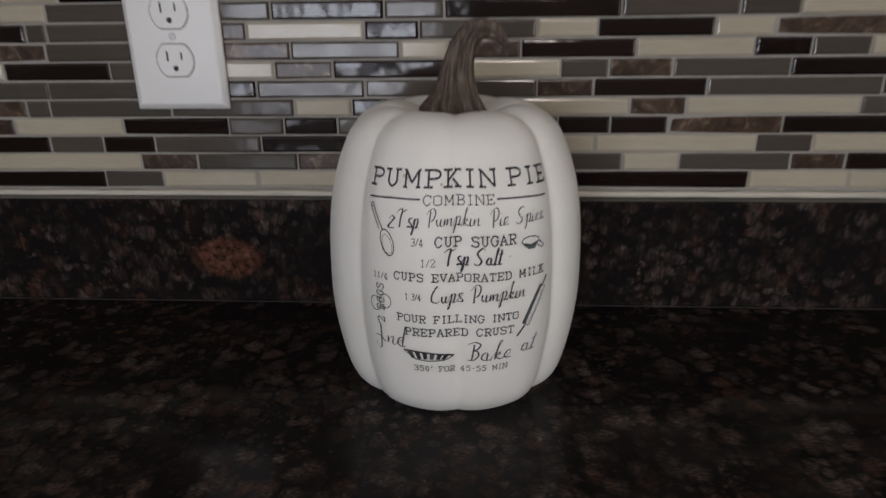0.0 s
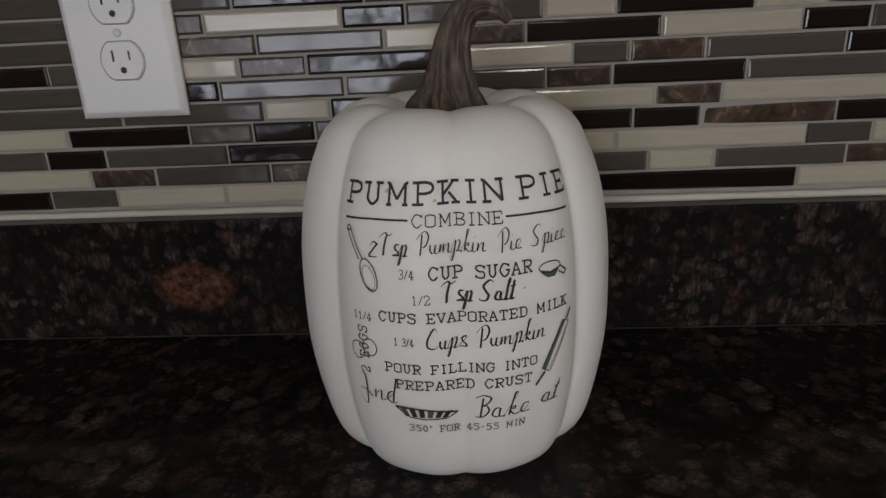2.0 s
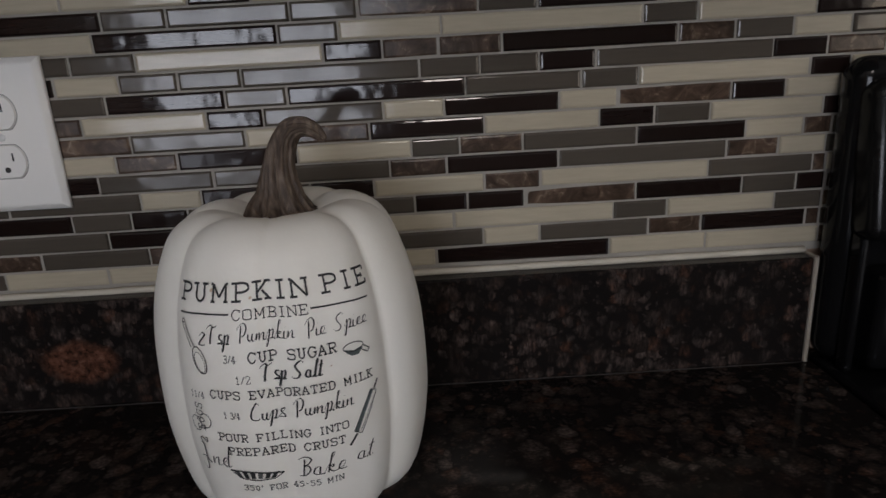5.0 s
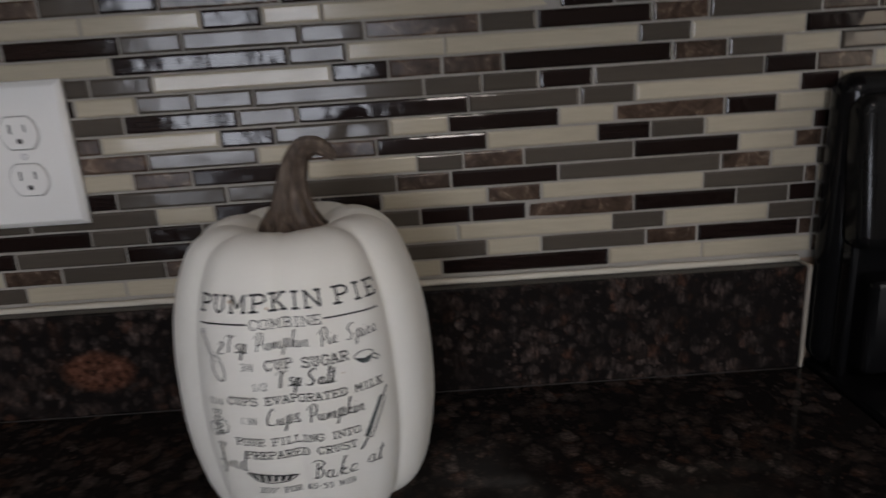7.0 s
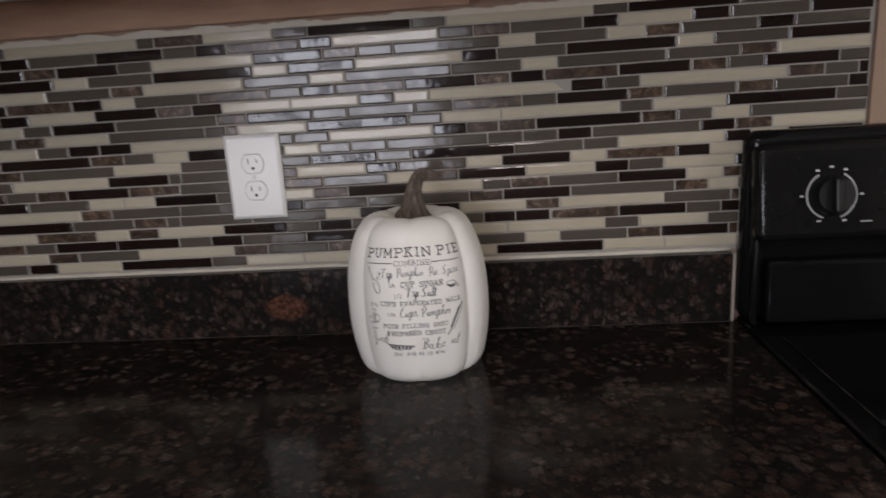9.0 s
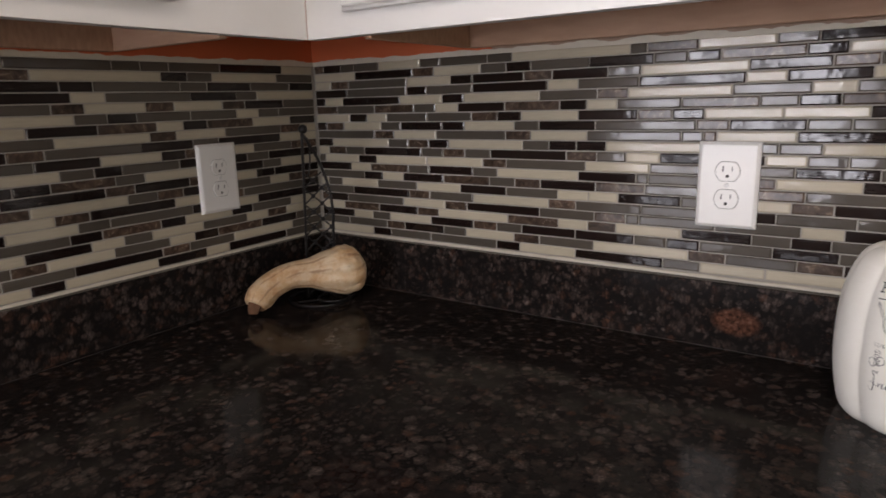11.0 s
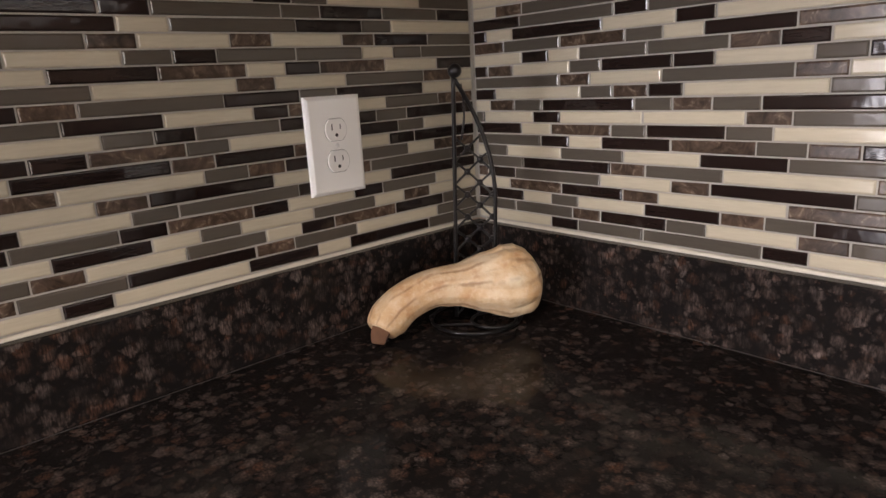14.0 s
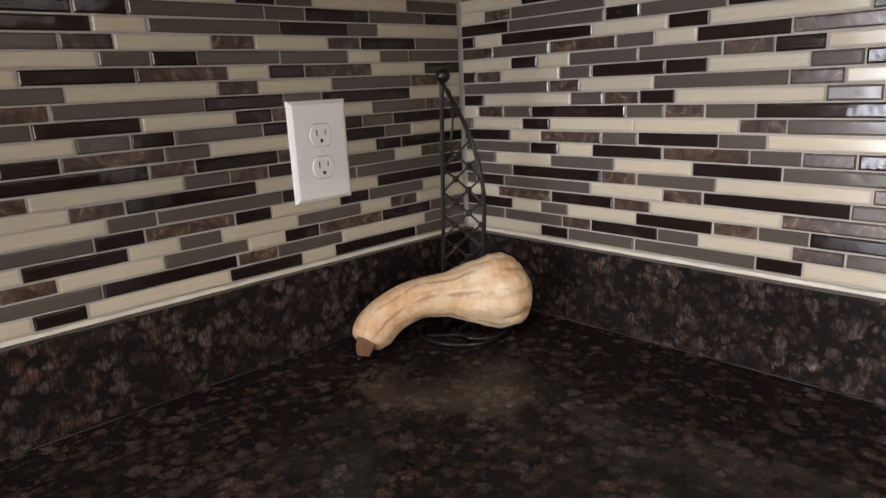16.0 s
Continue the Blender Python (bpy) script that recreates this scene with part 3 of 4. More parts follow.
crown = [(pumpkin_radius(0.185), 0.185), (0.0735, 0.1915), (0.0685, 0.1975), (0.0610, 0.2030), (0.0520, 0.2062), (0.0430, 0.2066), (0.0340, 0.2042), (0.0250, 0.2005), (0.0150, 0.1980), (0.0040, 0.1975)]
N = 256


def smooth_path(pts, n):
    pts = [Vector(p) for p in pts]
    out = []
    for i in range(n + 1):
        f = i / n * (len(pts) - 1)
        k = min(int(f), len(pts) - 2)
        u = f - k
        p0, p1, p2, p3 = pts[max(k - 1, 0)], pts[k], pts[k + 1], pts[min(k + 2, len(pts) - 1)]
        out.append(0.5 * (2 * p1 + (p2 - p0) * u + (2 * p0 - 5 * p1 + 4 * p2 - p3) * u * u + (3 * p1 - p0 - 3 * p2 + p3) * u ** 3))
    return out


rings = [[bm.verts.new(pumpkin_point(k * 360 / N, h)) for k in range(N)] for h in hs]
rings += [[bm.verts.new(pumpkin_point(k * 360 / N, q.y, 0.0, q.x)) for k in range(N)] for q in smooth_path(crown, 30)[1:]]
for a, e in zip(rings, rings[1:]):
    for k in range(N):
        bm.faces.new((a[k], a[(k + 1) % N], e[(k + 1) % N], e[k]))
bm.faces.new(rings[0][::-1])
bm.faces.new(rings[-1])
body = part("body", bm, pumpkin_white, pumpkin, smooth=True)

# stem: ridged, flared at its foot, bent over to one side
axis = [(0.0, 0.0, 0.1965), (0.000, 0.0, 0.203), (0.001, 0, 0.212), (0.002, 0, 0.224), (0.004, 0, 0.236), (0.0078, 0, 0.2470), (0.0135, -0.001, 0.2543), (0.0215, -0.002, 0.2563), (0.0290, -0.003, 0.2533), (0.0355, -0.004, 0.2468)]
rad = [0.0258, 0.0212, 0.0152, 0.0114, 0.0093, 0.0081, 0.0072, 0.0061, 0.0048, 0.0022]


def sweep(path, radii, sides, shape, cap=True):
    bm = bmesh.new()
    n = len(path)
    u = None
    rings = []
    for i, p in enumerate(path):
        d = (path[min(i + 1, n - 1)] - path[max(i - 1, 0)]).normalized()
        u = (Vector((1, 0, 0)) if u is None else u)
        u = (u - d * u.dot(d)).normalized()
        v = d.cross(u)
        f = i / (n - 1) * (len(radii) - 1)
        k = min(int(f), len(radii) - 2)
        r = radii[k] + (radii[k + 1] - radii[k]) * (f - k)
        rings.append([bm.verts.new(p + r * shape(j / sides * math.tau, i / (n - 1)) * (math.cos(j / sides * math.tau) * u + math.sin(j / sides * math.tau) * v)) for j in range(sides)])
    for a, e in zip(rings, rings[1:]):
        for j in range(sides):
            bm.faces.new((a[j], a[(j + 1) % sides], e[(j + 1) % sides], e[j]))
    if cap:
        bm.faces.new(rings[0][::-1])
        bm.faces.new(rings[-1])
    return bm


def ridges(a, f):
    tw = a + 1.3 * f
    return 1 + 0.075 * math.sin(7 * tw) + 0.06 * math.sin(17 * tw + 1) + 0.04 * math.sin(29 * tw + 2) + 0.06 * noise.noise((math.cos(a) * 2, math.sin(a) * 2, f * 14))


bm = bmesh.new()
for th, r, s in ((-9, 0.0262, 0.0022), (3, 0.0268, 0.0030), (12, 0.0265, 0.0022), (-22, 0.0262, 0.0018), (46, 0.026, 0.0016)):
    p = pumpkin_point(th, 0.2018, 0, r + 0.0024)
    bmesh.ops.create_icosphere(bm, subdivisions=2, radius=s, matrix=Matrix.Translation(p) @ Matrix.Diagonal((1.5, 0.9, 0.6, 1)))
part("glue", bm, plate_white, pumpkin, "white drops of glue round the stem", smooth=True)
part("stem", sweep(smooth_path(axis, 70), rad, 144, ridges), stem_brown, pumpkin, "bent brown ridged stem", smooth=True)


# lettering on the body
# typewriter capitals: strokes on an eight-by-eight grid, curved ones marked ~, slab feet included
SLAB = {
    "P": "20 28|08 28|00 40|~28 58 77 75 54 24", "U": "~28 25 22 40 62 65 68|08 38|58 88", "M": "10 18|18 42|42 78|78 70|00 20|60 80|08 18|78 88",
    "K": "20 28|00 40|08 48|23 68|44 70|58 88|50 80", "I": "40 48|20 60|28 68", "N": "10 18|18 70|70 78|00 30|08 18|58 88", "E": "20 28|00 70|08 78|24 54|70 72|78 76|53 55",
    "C": "~77 58 38 15 13 30 50 72|78 76", "O": "~48 17 14 11 40 71 74 77 48", "B": "20 28|00 20|08 28|~28 58 77 65 44 24|~24 54 73 71 50 20",
    "S": "~77 58 38 17 25 44 64 72 60 30 11|78 76|10 12", "G": "~77 58 38 15 13 30 50 72|78 76|72 74|54 84", "A": "10 48|48 70|23 63|00 30|50 80|38 48",
    "R": "20 28|08 28|00 40|~28 58 77 75 54 24|44 70|60 80", "V": "18 40|40 78|08 38|58 88", "T": "40 48|20 60|18 78|18 16|78 76", "D": "20 28|00 20|08 28|~28 58 76 72 50 20",
    "L": "20 28|00 70|08 48|70 72", "F": "20 28|00 40|08 78|24 54|78 76|53 55", "0": "~48 26 24 22 40 62 64 66 48", "1": "26 48|48 40|20 60", "2": "~16 28 58 76 54 10|10 70|70 72",
    "3": "~17 48 77 54 34|~34 64 72 50 20 11", "4": "50 58|58 12|12 82|30 70", "5": "78 28|28 25|~25 55 73 61 30 11", "/": "10 78", "-": "24 64", "°": "~37 48 57 46 37",
}


def ribbon(bm, path, width, place, lift, k=0.0016):
    """Flat ink line along (angle, height) points."""
    prev = None
    for i, q in enumerate(path):
        d = path[min(i + 1, len(path) - 1)] - path[max(i - 1, 0)]
        d = Vector((d.x * k, d.y))
        d = d.normalized() if d.length > 1e-9 else Vector((1, 0))
        pair = [bm.verts.new(place(q.x - e * d.y * width / 2 / k, q.y + e * d.x * width / 2, lift)) for e in (-1, 1)]
        if prev:
            bm.faces.new((prev[0], prev[1], pair[1], pair[0]))
        prev = pair


def on_body(th, z, lift):
    return pumpkin_point(th, z - TOP, lift)


def typed(words, th0, th1, z0, cap, width, sag=0.0, upright=False, space=0.85):
    """Typewriter capitals, one to a slot; upright runs them up the body from z0, th0 to th1 across."""
    bm = bmesh.new()
    room = [{"I": 0.82, "M": 1.2, " ": space, "/": 0.7, "°": 0.6, "-": 0.8}.get(ch, 1.0) for ch in words]
    slot = ((th1 - th0) if not upright else cap) / sum(room)
    for i, ch in enumerate(words):
        mid = slot * (sum(room[:i]) + room[i] / 2)
        for n, g in enumerate(SLAB.get(ch, "").split("|") if ch != " " else ()):
            pts = [(int(q[0]), int(q[1]), 0) for q in g.strip("~").split()]
            pts = smooth_path(pts, 5 * len(pts)) if g[0] == "~" else [Vector(pts[0]).lerp(Vector(pts[1]), f / 3) for f in range(4)]
            if upright:
                path = [Vector((th1 + (th0 - th1) * q.y / 8, z0 + mid + (q.x - 4) / 8 * slot * 0.84)) for q in pts]
            else:
                path = [Vector((th0 + mid + (q.x - 4) / 8 * slot * 0.84 * min(1.1, room[i] + 0.12), z0 + q.y / 8 * cap)) for q in pts]
                path = [Vector((q.x, q.y - sag * ((q.x - 4) / 40) ** 2)) for q in path]
            ribbon(bm, path, width, on_body, 0.0007 + n * 0.00002)
    return bm


TYPED = [
    ("PUMPKIN PIE", -36.8, 47.2, 1.0778, 0.0098, 0.00135, 0.0016, ink),
    ("COMBINE", -11.0, 18.8, 1.0672, 0.0057, 0.00060, 0.0, ink),
    ("3/4", -15.0, -10.0, 1.0420, 0.0045, 0.00045, 0.0, ink_soft),
    ("CUP SUGAR", -6.0, 27.0, 1.0417, 0.0060, 0.00085, 0.0, ink),
    ("1/2", -11.3, -5.2, 1.0290, 0.0047, 0.00045, 0.0, ink_soft),
    ("11/4", -32.0, -24.8, 1.0176, 0.0042, 0.00045, 0.0, ink_soft),
    ("CUPS EVAPORATED MILK", -22.4, 40.2, 1.0192, 0.0050, 0.00070, 0.0004, ink),
    ("1 3/4", -17.6, -11.0, 1.0062, 0.0042, 0.00045, 0.0, ink_soft),
    ("POUR FILLING INTO", -21.4, 28.2, 0.9908, 0.0049, 0.00068, 0.0, ink),
    ("PREPARED CRUST", -18.2, 26.4, 0.9812, 0.0051, 0.00072, 0.0, ink),
    ("350° FOR 45-55 MIN", -15.4, 24.6, 0.9536, 0.0042, 0.00055, -0.0006, ink_soft),
]
for words, th0, th1, z0, cap, width, sag, mat in TYPED:
    part("lettering", typed(words, th0, th1, z0, cap, width, sag, space=0.5 if cap > 0.009 else 0.85), mat, body)
part("lettering", typed("2 EGGS", -30.4, -27.0, 0.9862, 0.0282, 0.0006, upright=True), ink, body)
# handwritten lines: pen strokes on a ten-by-twelve grid, baseline at 3, capitals to a (ten)
PEN = {
    "2": "08 2a 59 48 03 63",
    "s": "57 37 26 35 54 53 33 13", "p": "04 27 24 10 00 25 47 56 43 33 63", "u": "16 14 23 33 46 43 63", "m": "16 13 25 36 33 45 66 63 83", "k": "03 4a 4b 3a 23 25 46 45 25 43 63",
    "i": "03 16 13 33", "n": "16 13 25 46 43 63", "l": "03 3a 2a 13 33", "a": "46 26 14 23 43 46 43 63", "t": "03 2a 13 33", "d": "46 26 14 23 43 5b 43 63",
    "e": "03 34 46 26 14 23 43 53", "c": "46 26 14 23 43 53", "T": "09 1a 4b 6a 9b|5a 46 43 33", "P": "3a 35 32|08 2a 5b 79 66 45", "S": "7a 5b 29 37 55 43 13 04",
    "C": "7a 5b 27 24 43 73 84", "A": "1b 3a 45 40 20 02|05 35 73", "B": "3a 35 33|0a 3b 6a 58 37 57 65 43 13",
}


def penned(words, th0, th1, z0, cap, width):
    """Cursive words between two angles, thick on the way down and thin on the way up."""
    lines, run, x = [], [], 0.0
    for ch in words:
        if ch == " ":
            lines.append(run)
            run, x = [], x + 3.0
            continue
        strokes = [[(x + int(q[0], 16), int(q[1], 16)) for q in g.split()] for g in PEN[ch].split("|")]
        wide = max(q[0] for g in strokes for q in g) - x
        if ch.isupper():
            lines += strokes
            x += wide + 0.6
        else:
            run = run + strokes[0]
            if ch == "i":
                lines.append([(x + 1.6, 8.0), (x + 1.9, 8.3)])
            if ch == "t":
                lines.append([(x, 7.6), (x + 3.0, 8.0)])
            x += wide
    lines.append(run)
    per = (th1 - th0) / x
    bm = bmesh.new()
    for line in lines:
        if len(line) < 2:
            continue
        path = [Vector((th0 + (q.x + 0.18 * (q.y - 3)) * per, z0 + (q.y - 3) * cap / 7)) for q in smooth_path([(*q, 0) for q in line], 6 * len(line))]
        prev = None
        for i, q in enumerate(path):
            d = path[min(i + 1, len(path) - 1)] - path[max(i - 1, 0)]
            d = Vector((d.x * 0.0016, d.y))
            d = d.normalized() if d.length > 1e-9 else Vector((1, 0))
            w2 = width * (0.72 - 0.45 * d.y) * (0.55 if i in (0, len(path) - 1) else 1.0) / 2
            pair = [bm.verts.new(pumpkin_point(q.x - k * d.y * w2 / 0.0016, q.y + k * d.x * w2 - TOP, 0.0007)) for k in (-1, 1)]
            if prev:
                bm.faces.new((prev[0], prev[1], pair[1], pair[0]))
            prev = pair
    return bm


SCRIPT = [
    ("Tsp", -21.8, -12.0, 1.0535, 0.0092, 0.00085),
    ("Pumpkin", -9.4, 12.4, 1.0550, 0.0090, 0.00065),
    ("Pie", 15.8, 23.8, 1.0544, 0.0092, 0.00065),
    ("Spice", 26.8, 41.4, 1.0542, 0.0085, 0.00065),
    ("Tsp", -2.4, 7.6, 1.0300, 0.0090, 0.0011),
    ("Salt", 9.4, 20.6, 1.0302, 0.0090, 0.0011),
    ("Cups", -8.0, 5.1, 1.0052, 0.0095, 0.00085),
    ("Pumpkin", 8.0, 30.8, 1.0058, 0.0098, 0.00080),
    ("And", -32.4, -18.0, 0.9720, 0.0125, 0.00080),
    ("Bake", 6.6, 25.8, 0.9625, 0.0122, 0.00085),
    ("at", 29.5, 37.4, 0.9650, 0.0112, 0.00080),
]
for words, th0, th1, z0, cap, width in SCRIPT:
    part("lettering", penned(words, th0, th1, z0, cap, width), ink, body)
part("lettering", penned("2", -25.0, -22.2, 1.0520, 0.0072, 0.0009), ink, body)


def stroke(pts, width, mat, name="drawing", closed=False):
    """Ink line on the body through (angle, height) points."""
    pts = [Vector((th, z)) for th, z in pts]
    dense = []
    for p, q in zip(pts, pts[1:] + (pts[:1] if closed else [])):
        for i in range(8):
            dense.append(p.lerp(q, i / 8))
    dense.append(pts[0] if closed else pts[-1])
    bm = bmesh.new()
    prev = None
    for i, p in enumerate(dense):
        d = dense[min(i + 1, len(dense) - 1)] - dense[max(i - 1, 0)]
        d = Vector((d.x * 0.0017, d.y)).normalized()
        nx, nz = -d.y * width / 2, d.x * width / 2
        pair = [bm.verts.new(pumpkin_point(p.x + s * nx / 0.0017, p.y - TOP + s * nz, 0.0008)) for s in (-1, 1)]
        if prev:
            bm.faces.new((prev[0], prev[1], pair[1], pair[0]))
        prev = pair
    return part(name, bm, mat, body)


def blot(pts, mat):
    """Filled ink shape from an outline of (angle, height)."""
    bm = bmesh.new()
    c = sum((Vector(p) for p in pts), Vector((0, 0))) / len(pts)
    n = len(pts)
    rows = [[bm.verts.new(pumpkin_point(*(lambda q: (q.x, q.y - TOP))(c.lerp(Vector(p), f)), 0.0006)) for p in pts] for f in (0.35, 0.7, 1.0)]
    for a, e in zip(rows, rows[1:]):
        for i in range(n):
            bm.faces.new((a[i], a[(i + 1) % n], e[(i + 1) % n], e[i]))
    bm.faces.new(rows[0])
    return part("drawing", bm, mat, body)


def oval(th, z, rt, rz, turn=0.0, n=20):
    k = 0.0017
    out = []
    for i in range(n):
        a = i / n * math.tau
        u, w2 = rt * k * math.cos(a), rz * math.sin(a)
        out.append((th + (u * math.cos(turn) - w2 * math.sin(turn)) / k, z + u * math.sin(turn) + w2 * math.cos(turn)))
    return out


stroke([(-35.9, 1.0688), (-25, 1.0700), (-11.8, 1.0704)], 0.0010, ink)
stroke([(19.4, 1.0702), (32, 1.0694), (44.6, 1.0680)], 0.0010, ink)
# spoon
stroke(oval(-25.3, 1.0420, 2.7, 0.0086, 0.40), 0.0006, ink, closed=True)
stroke(oval(-25.2, 1.0408, 2.0, 0.0064, 0.40), 0.0003, ink_soft, closed=True)
stroke([(-27.6, 1.0500), (-30.2, 1.0565), (-33.0, 1.0640)], 0.0006, ink)
stroke([(-29.0, 1.0495), (-31.6, 1.0560), (-34.6, 1.0632)], 0.0006, ink)
stroke(oval(-33.8, 1.0640, 0.85, 0.0012), 0.0006, ink, closed=True)
# measuring cup
blot([(29.4, 1.0412), (30.4, 1.0388), (32.4, 1.0364), (35.2, 1.0362), (36.9, 1.0390), (37.4, 1.0408), (33.4, 1.0394)], ink_teal)
stroke(oval(33.4, 1.0418, 4.2, 0.0028), 0.0006, ink, closed=True)
stroke([(37.2, 1.0412), (38.6, 1.0396), (40.3, 1.0376), (39.2, 1.0358), (36.8, 1.0382)], 0.0007, ink)
# rolling pin: dark along one side, pale along the other
blot([(38.2, 1.0108), (39.8, 1.0098), (31.4, 0.9848), (29.8, 0.9866)], ink_teal)
stroke([(38.2, 1.0108), (41.2, 1.0086), (32.8, 0.9838), (29.8, 0.9866)], 0.0006, ink, closed=True)
stroke([(39.8, 1.0060), (32.4, 0.9855)], 0.0004, ink_soft)
stroke([(40.0, 1.0102), (42.3, 1.0154)], 0.0014, ink)
stroke([(31.0, 0.9845), (27.7, 0.9776)], 0.0015, ink)
# tan smudges in the glaze
for th, z, r in ((-19.5, 1.0835, 0.0014), (-18.2, 1.0822, 0.0009), (-3.2, 1.0792, 0.0011), (24.0, 1.034, 0.0006)):
    blot(oval(th, z, r / 0.0017, r * 0.7, 0.4), smudge)
# eggs behind the upright line
stroke(oval(-31.2, 0.9992, 2.7, 0.0050), 0.0006, ink_soft, closed=True)
stroke(oval(-26.4, 1.0022, 2.7, 0.0048), 0.0006, ink_soft, closed=True)
# pie dish with a lattice rim
stroke([(-19.0, 0.9692), (-9, 0.9684), (1.7, 0.9664)], 0.0011, ink)
stroke([(-19.0, 0.9692), (-14.4, 0.9630), (-9, 0.9620), (-2.0, 0.9628), (1.7, 0.9664)], 0.0007, ink)
for i, th in enumerate((-16.6, -13.4, -10.2, -7.0, -3.8, -0.9)):
    z1 = 0.9684 - 0.0001 * (th + 9)
    blot([(th - 1.1, z1), (th + 0.9, z1), (th * 0.78 - 1.3, 0.9632), (th * 0.78 - 2.9, 0.9632)], ink if i % 3 else ink_soft)

# ---- gourd ----
gourd_skin, nt, b = material("dried tan gourd skin", 0.5)
tc = nt.nodes.new("ShaderNodeTexCoord").outputs["Object"]
st = nt.nodes.new("ShaderNodeAttribute")
st.attribute_name = "along"
sx = node(nt, "SeparateXYZ", {0: st.outputs["Vector"]})
n0 = node(nt, "TexNoise", {"Vector": tc, "Scale": 26.0, "Detail": 4.0}).outputs[0]
wob = node(nt, "MapRange", {0: n0, 3: -0.05, 4: 0.05}).outputs[0]
ang = node(nt, "Math", {0: sx.outputs[0], 1: wob}, operation="ADD").outputs[0]
wave = node(nt, "Math", {0: node(nt, "Math", {0: ang, 1: 9 * math.tau}, operation="MULTIPLY").outputs[0]}, operation="SINE").outputs[0]
stripe = ramp(nt, node(nt, "MapRange", {0: wave, 1: -1.0, 2: 1.0}).outputs[0], [(0.0, (1, 1, 1)), (0.05, (0.55, 0.55, 0.55)), (0.16, (0, 0, 0))])
n2 = node(nt, "TexNoise", {"Vector": tc, "Scale": 55.0, "Detail": 5.0, "Roughness": 0.6}).outputs[0]
base = ramp(nt, n0, [(0.30, (0.50, 0.29, 0.135)), (0.43, (0.61, 0.41, 0.225)), (0.53, (0.68, 0.51, 0.32)), (0.66, (0.74, 0.62, 0.44))])
neck = ramp(nt, sx.outputs[1], [(0.04, (0.15, 0.15, 0.15)), (0.22, (0.55, 0.55, 0.55)), (0.45, (0.3, 0.3, 0.3)), (0.62, (0, 0, 0))])
base = mix(nt, neck, base, (0.47, 0.265, 0.12))
mottle = node(nt, "TexNoise", {"Vector": tc, "Scale": 130.0, "Detail": 4.0, "Roughness": 0.65}).outputs[0]
base = mix(nt, ramp(nt, mottle, [(0.46, (0, 0, 0)), (0.72, (0.28, 0.28, 0.28))]), base, (0.82, 0.72, 0.56))
base = mix(nt, ramp(nt, n2, [(0.55, (0, 0, 0)), (0.72, (0.6, 0.6, 0.6))]), base, (0.42, 0.20, 0.085))
worn = ramp(nt, node(nt, "TexNoise", {"Vector": tc, "Scale": 34.0, "Detail": 3.0}).outputs[0], [(0.36, (0, 0, 0)), (0.58, (0.8, 0.8, 0.8))])
base = mix(nt, mix(nt, 1.0, stripe, worn, "MULTIPLY"), base, (0.27, 0.145, 0.07))
nt.links.new(base, b.inputs["Base Color"])
bump(nt, b, node(nt, "Math", {0: n2, 1: mottle}, operation="ADD").outputs[0], 0.45, 0.003)

gpath = smooth_path([(0.105, -0.288, 0.9225), (0.104, -0.275, 0.934), (0.111, -0.249, 0.953), (0.128, -0.217, 0.966), (0.146, -0.188, 0.9665), (0.163, -0.162, 0.9655), (0.179, -0.137, 0.9645), (0.190, -0.118, 0.966), (0.197, -0.105, 0.968), (0.2015, -0.097, 0.9695), (0.203, -0.094, 0.970)], 70)
grad = [0.0190, 0.0262, 0.0252, 0.0250, 0.0280, 0.0385, 0.0475, 0.0455, 0.0370, 0.0190, 0.0040]


def lobes(a, f):
    k = min(1, max(0, (f - 0.25) * 2.2))
    return 1 + (0.010 + 0.020 * k) * math.cos(9 * a) - 0.035 * k * max(0.0, math.cos(9 * a + 3.14)) ** 6 + 0.05 * noise.noise((math.cos(a) * 1.3, math.sin(a) * 1.3, f * 5)) + 0.04 * noise.noise((math.cos(a) * 4, math.sin(a) * 4, f * 16))


gourd = thing("gourd", (-0.004, 0.002, 0.0095), "dried tan striped crookneck gourd lying on the worktop", "gourd")
bm = sweep(gpath, grad, 96, lobes)
skin = part("body", bm, gourd_skin, gourd, smooth=True)
att = skin.data.attributes.new("along", "FLOAT_VECTOR", "POINT")
nv = len(skin.data.vertices)
att.data.foreach_set("vector", [c2 for i in range(nv) for c2 in (abs(((i % 96) / 96) * 2 - 1) * 0.5, (i // 96) / 70.0, 0.0)])
cut = painted("dark brown cut stem", (0.13, 0.060, 0.030), 0.85, 0.4, 90, 0.5)
bm = sweep(smooth_path([(0.1055, -0.2850, 0.926), (0.1085, -0.2935, 0.9170), (0.1095, -0.2965, 0.9090)], 6), [0.0140, 0.0112, 0.0080], 6, lambda a, f: 1 + 0.12 * math.sin(3 * a + 1))
part("stem", bm, cut, gourd, "dark brown cut stem end")
bm = sweep(smooth_path([(0.2005, -0.0975, 0.9695), (0.2045, -0.0915, 0.9705)], 3), [0.0085, 0.0050], 9, lambda a, f: 1 + 0.3 * math.sin(4 * a))
part("blossom_end", bm, cut, gourd)

# ---- black wire stand behind the gourd ----
stand = thing("wire_stand", (0.1235, -0.1385, TOP), "black iron stand with an arched lattice and round base", "stand")
RT = Vector((0.71, 0.70, 0)).normalized()


def on_panel(u, z):
    """u across the lattice, z up from the worktop; the panel bows backwards a little."""
    lean = 0.030 * (z / 0.33) ** 2
    bow = 0.010 * math.sin(math.pi * max(0.0, min(1.0, u / 0.055)))
    return RT * (u - 0.027 + 0.012 * z / 0.33) + Vector((0.70, -0.71, 0)) * (lean - bow) + Vector((0, 0, z))


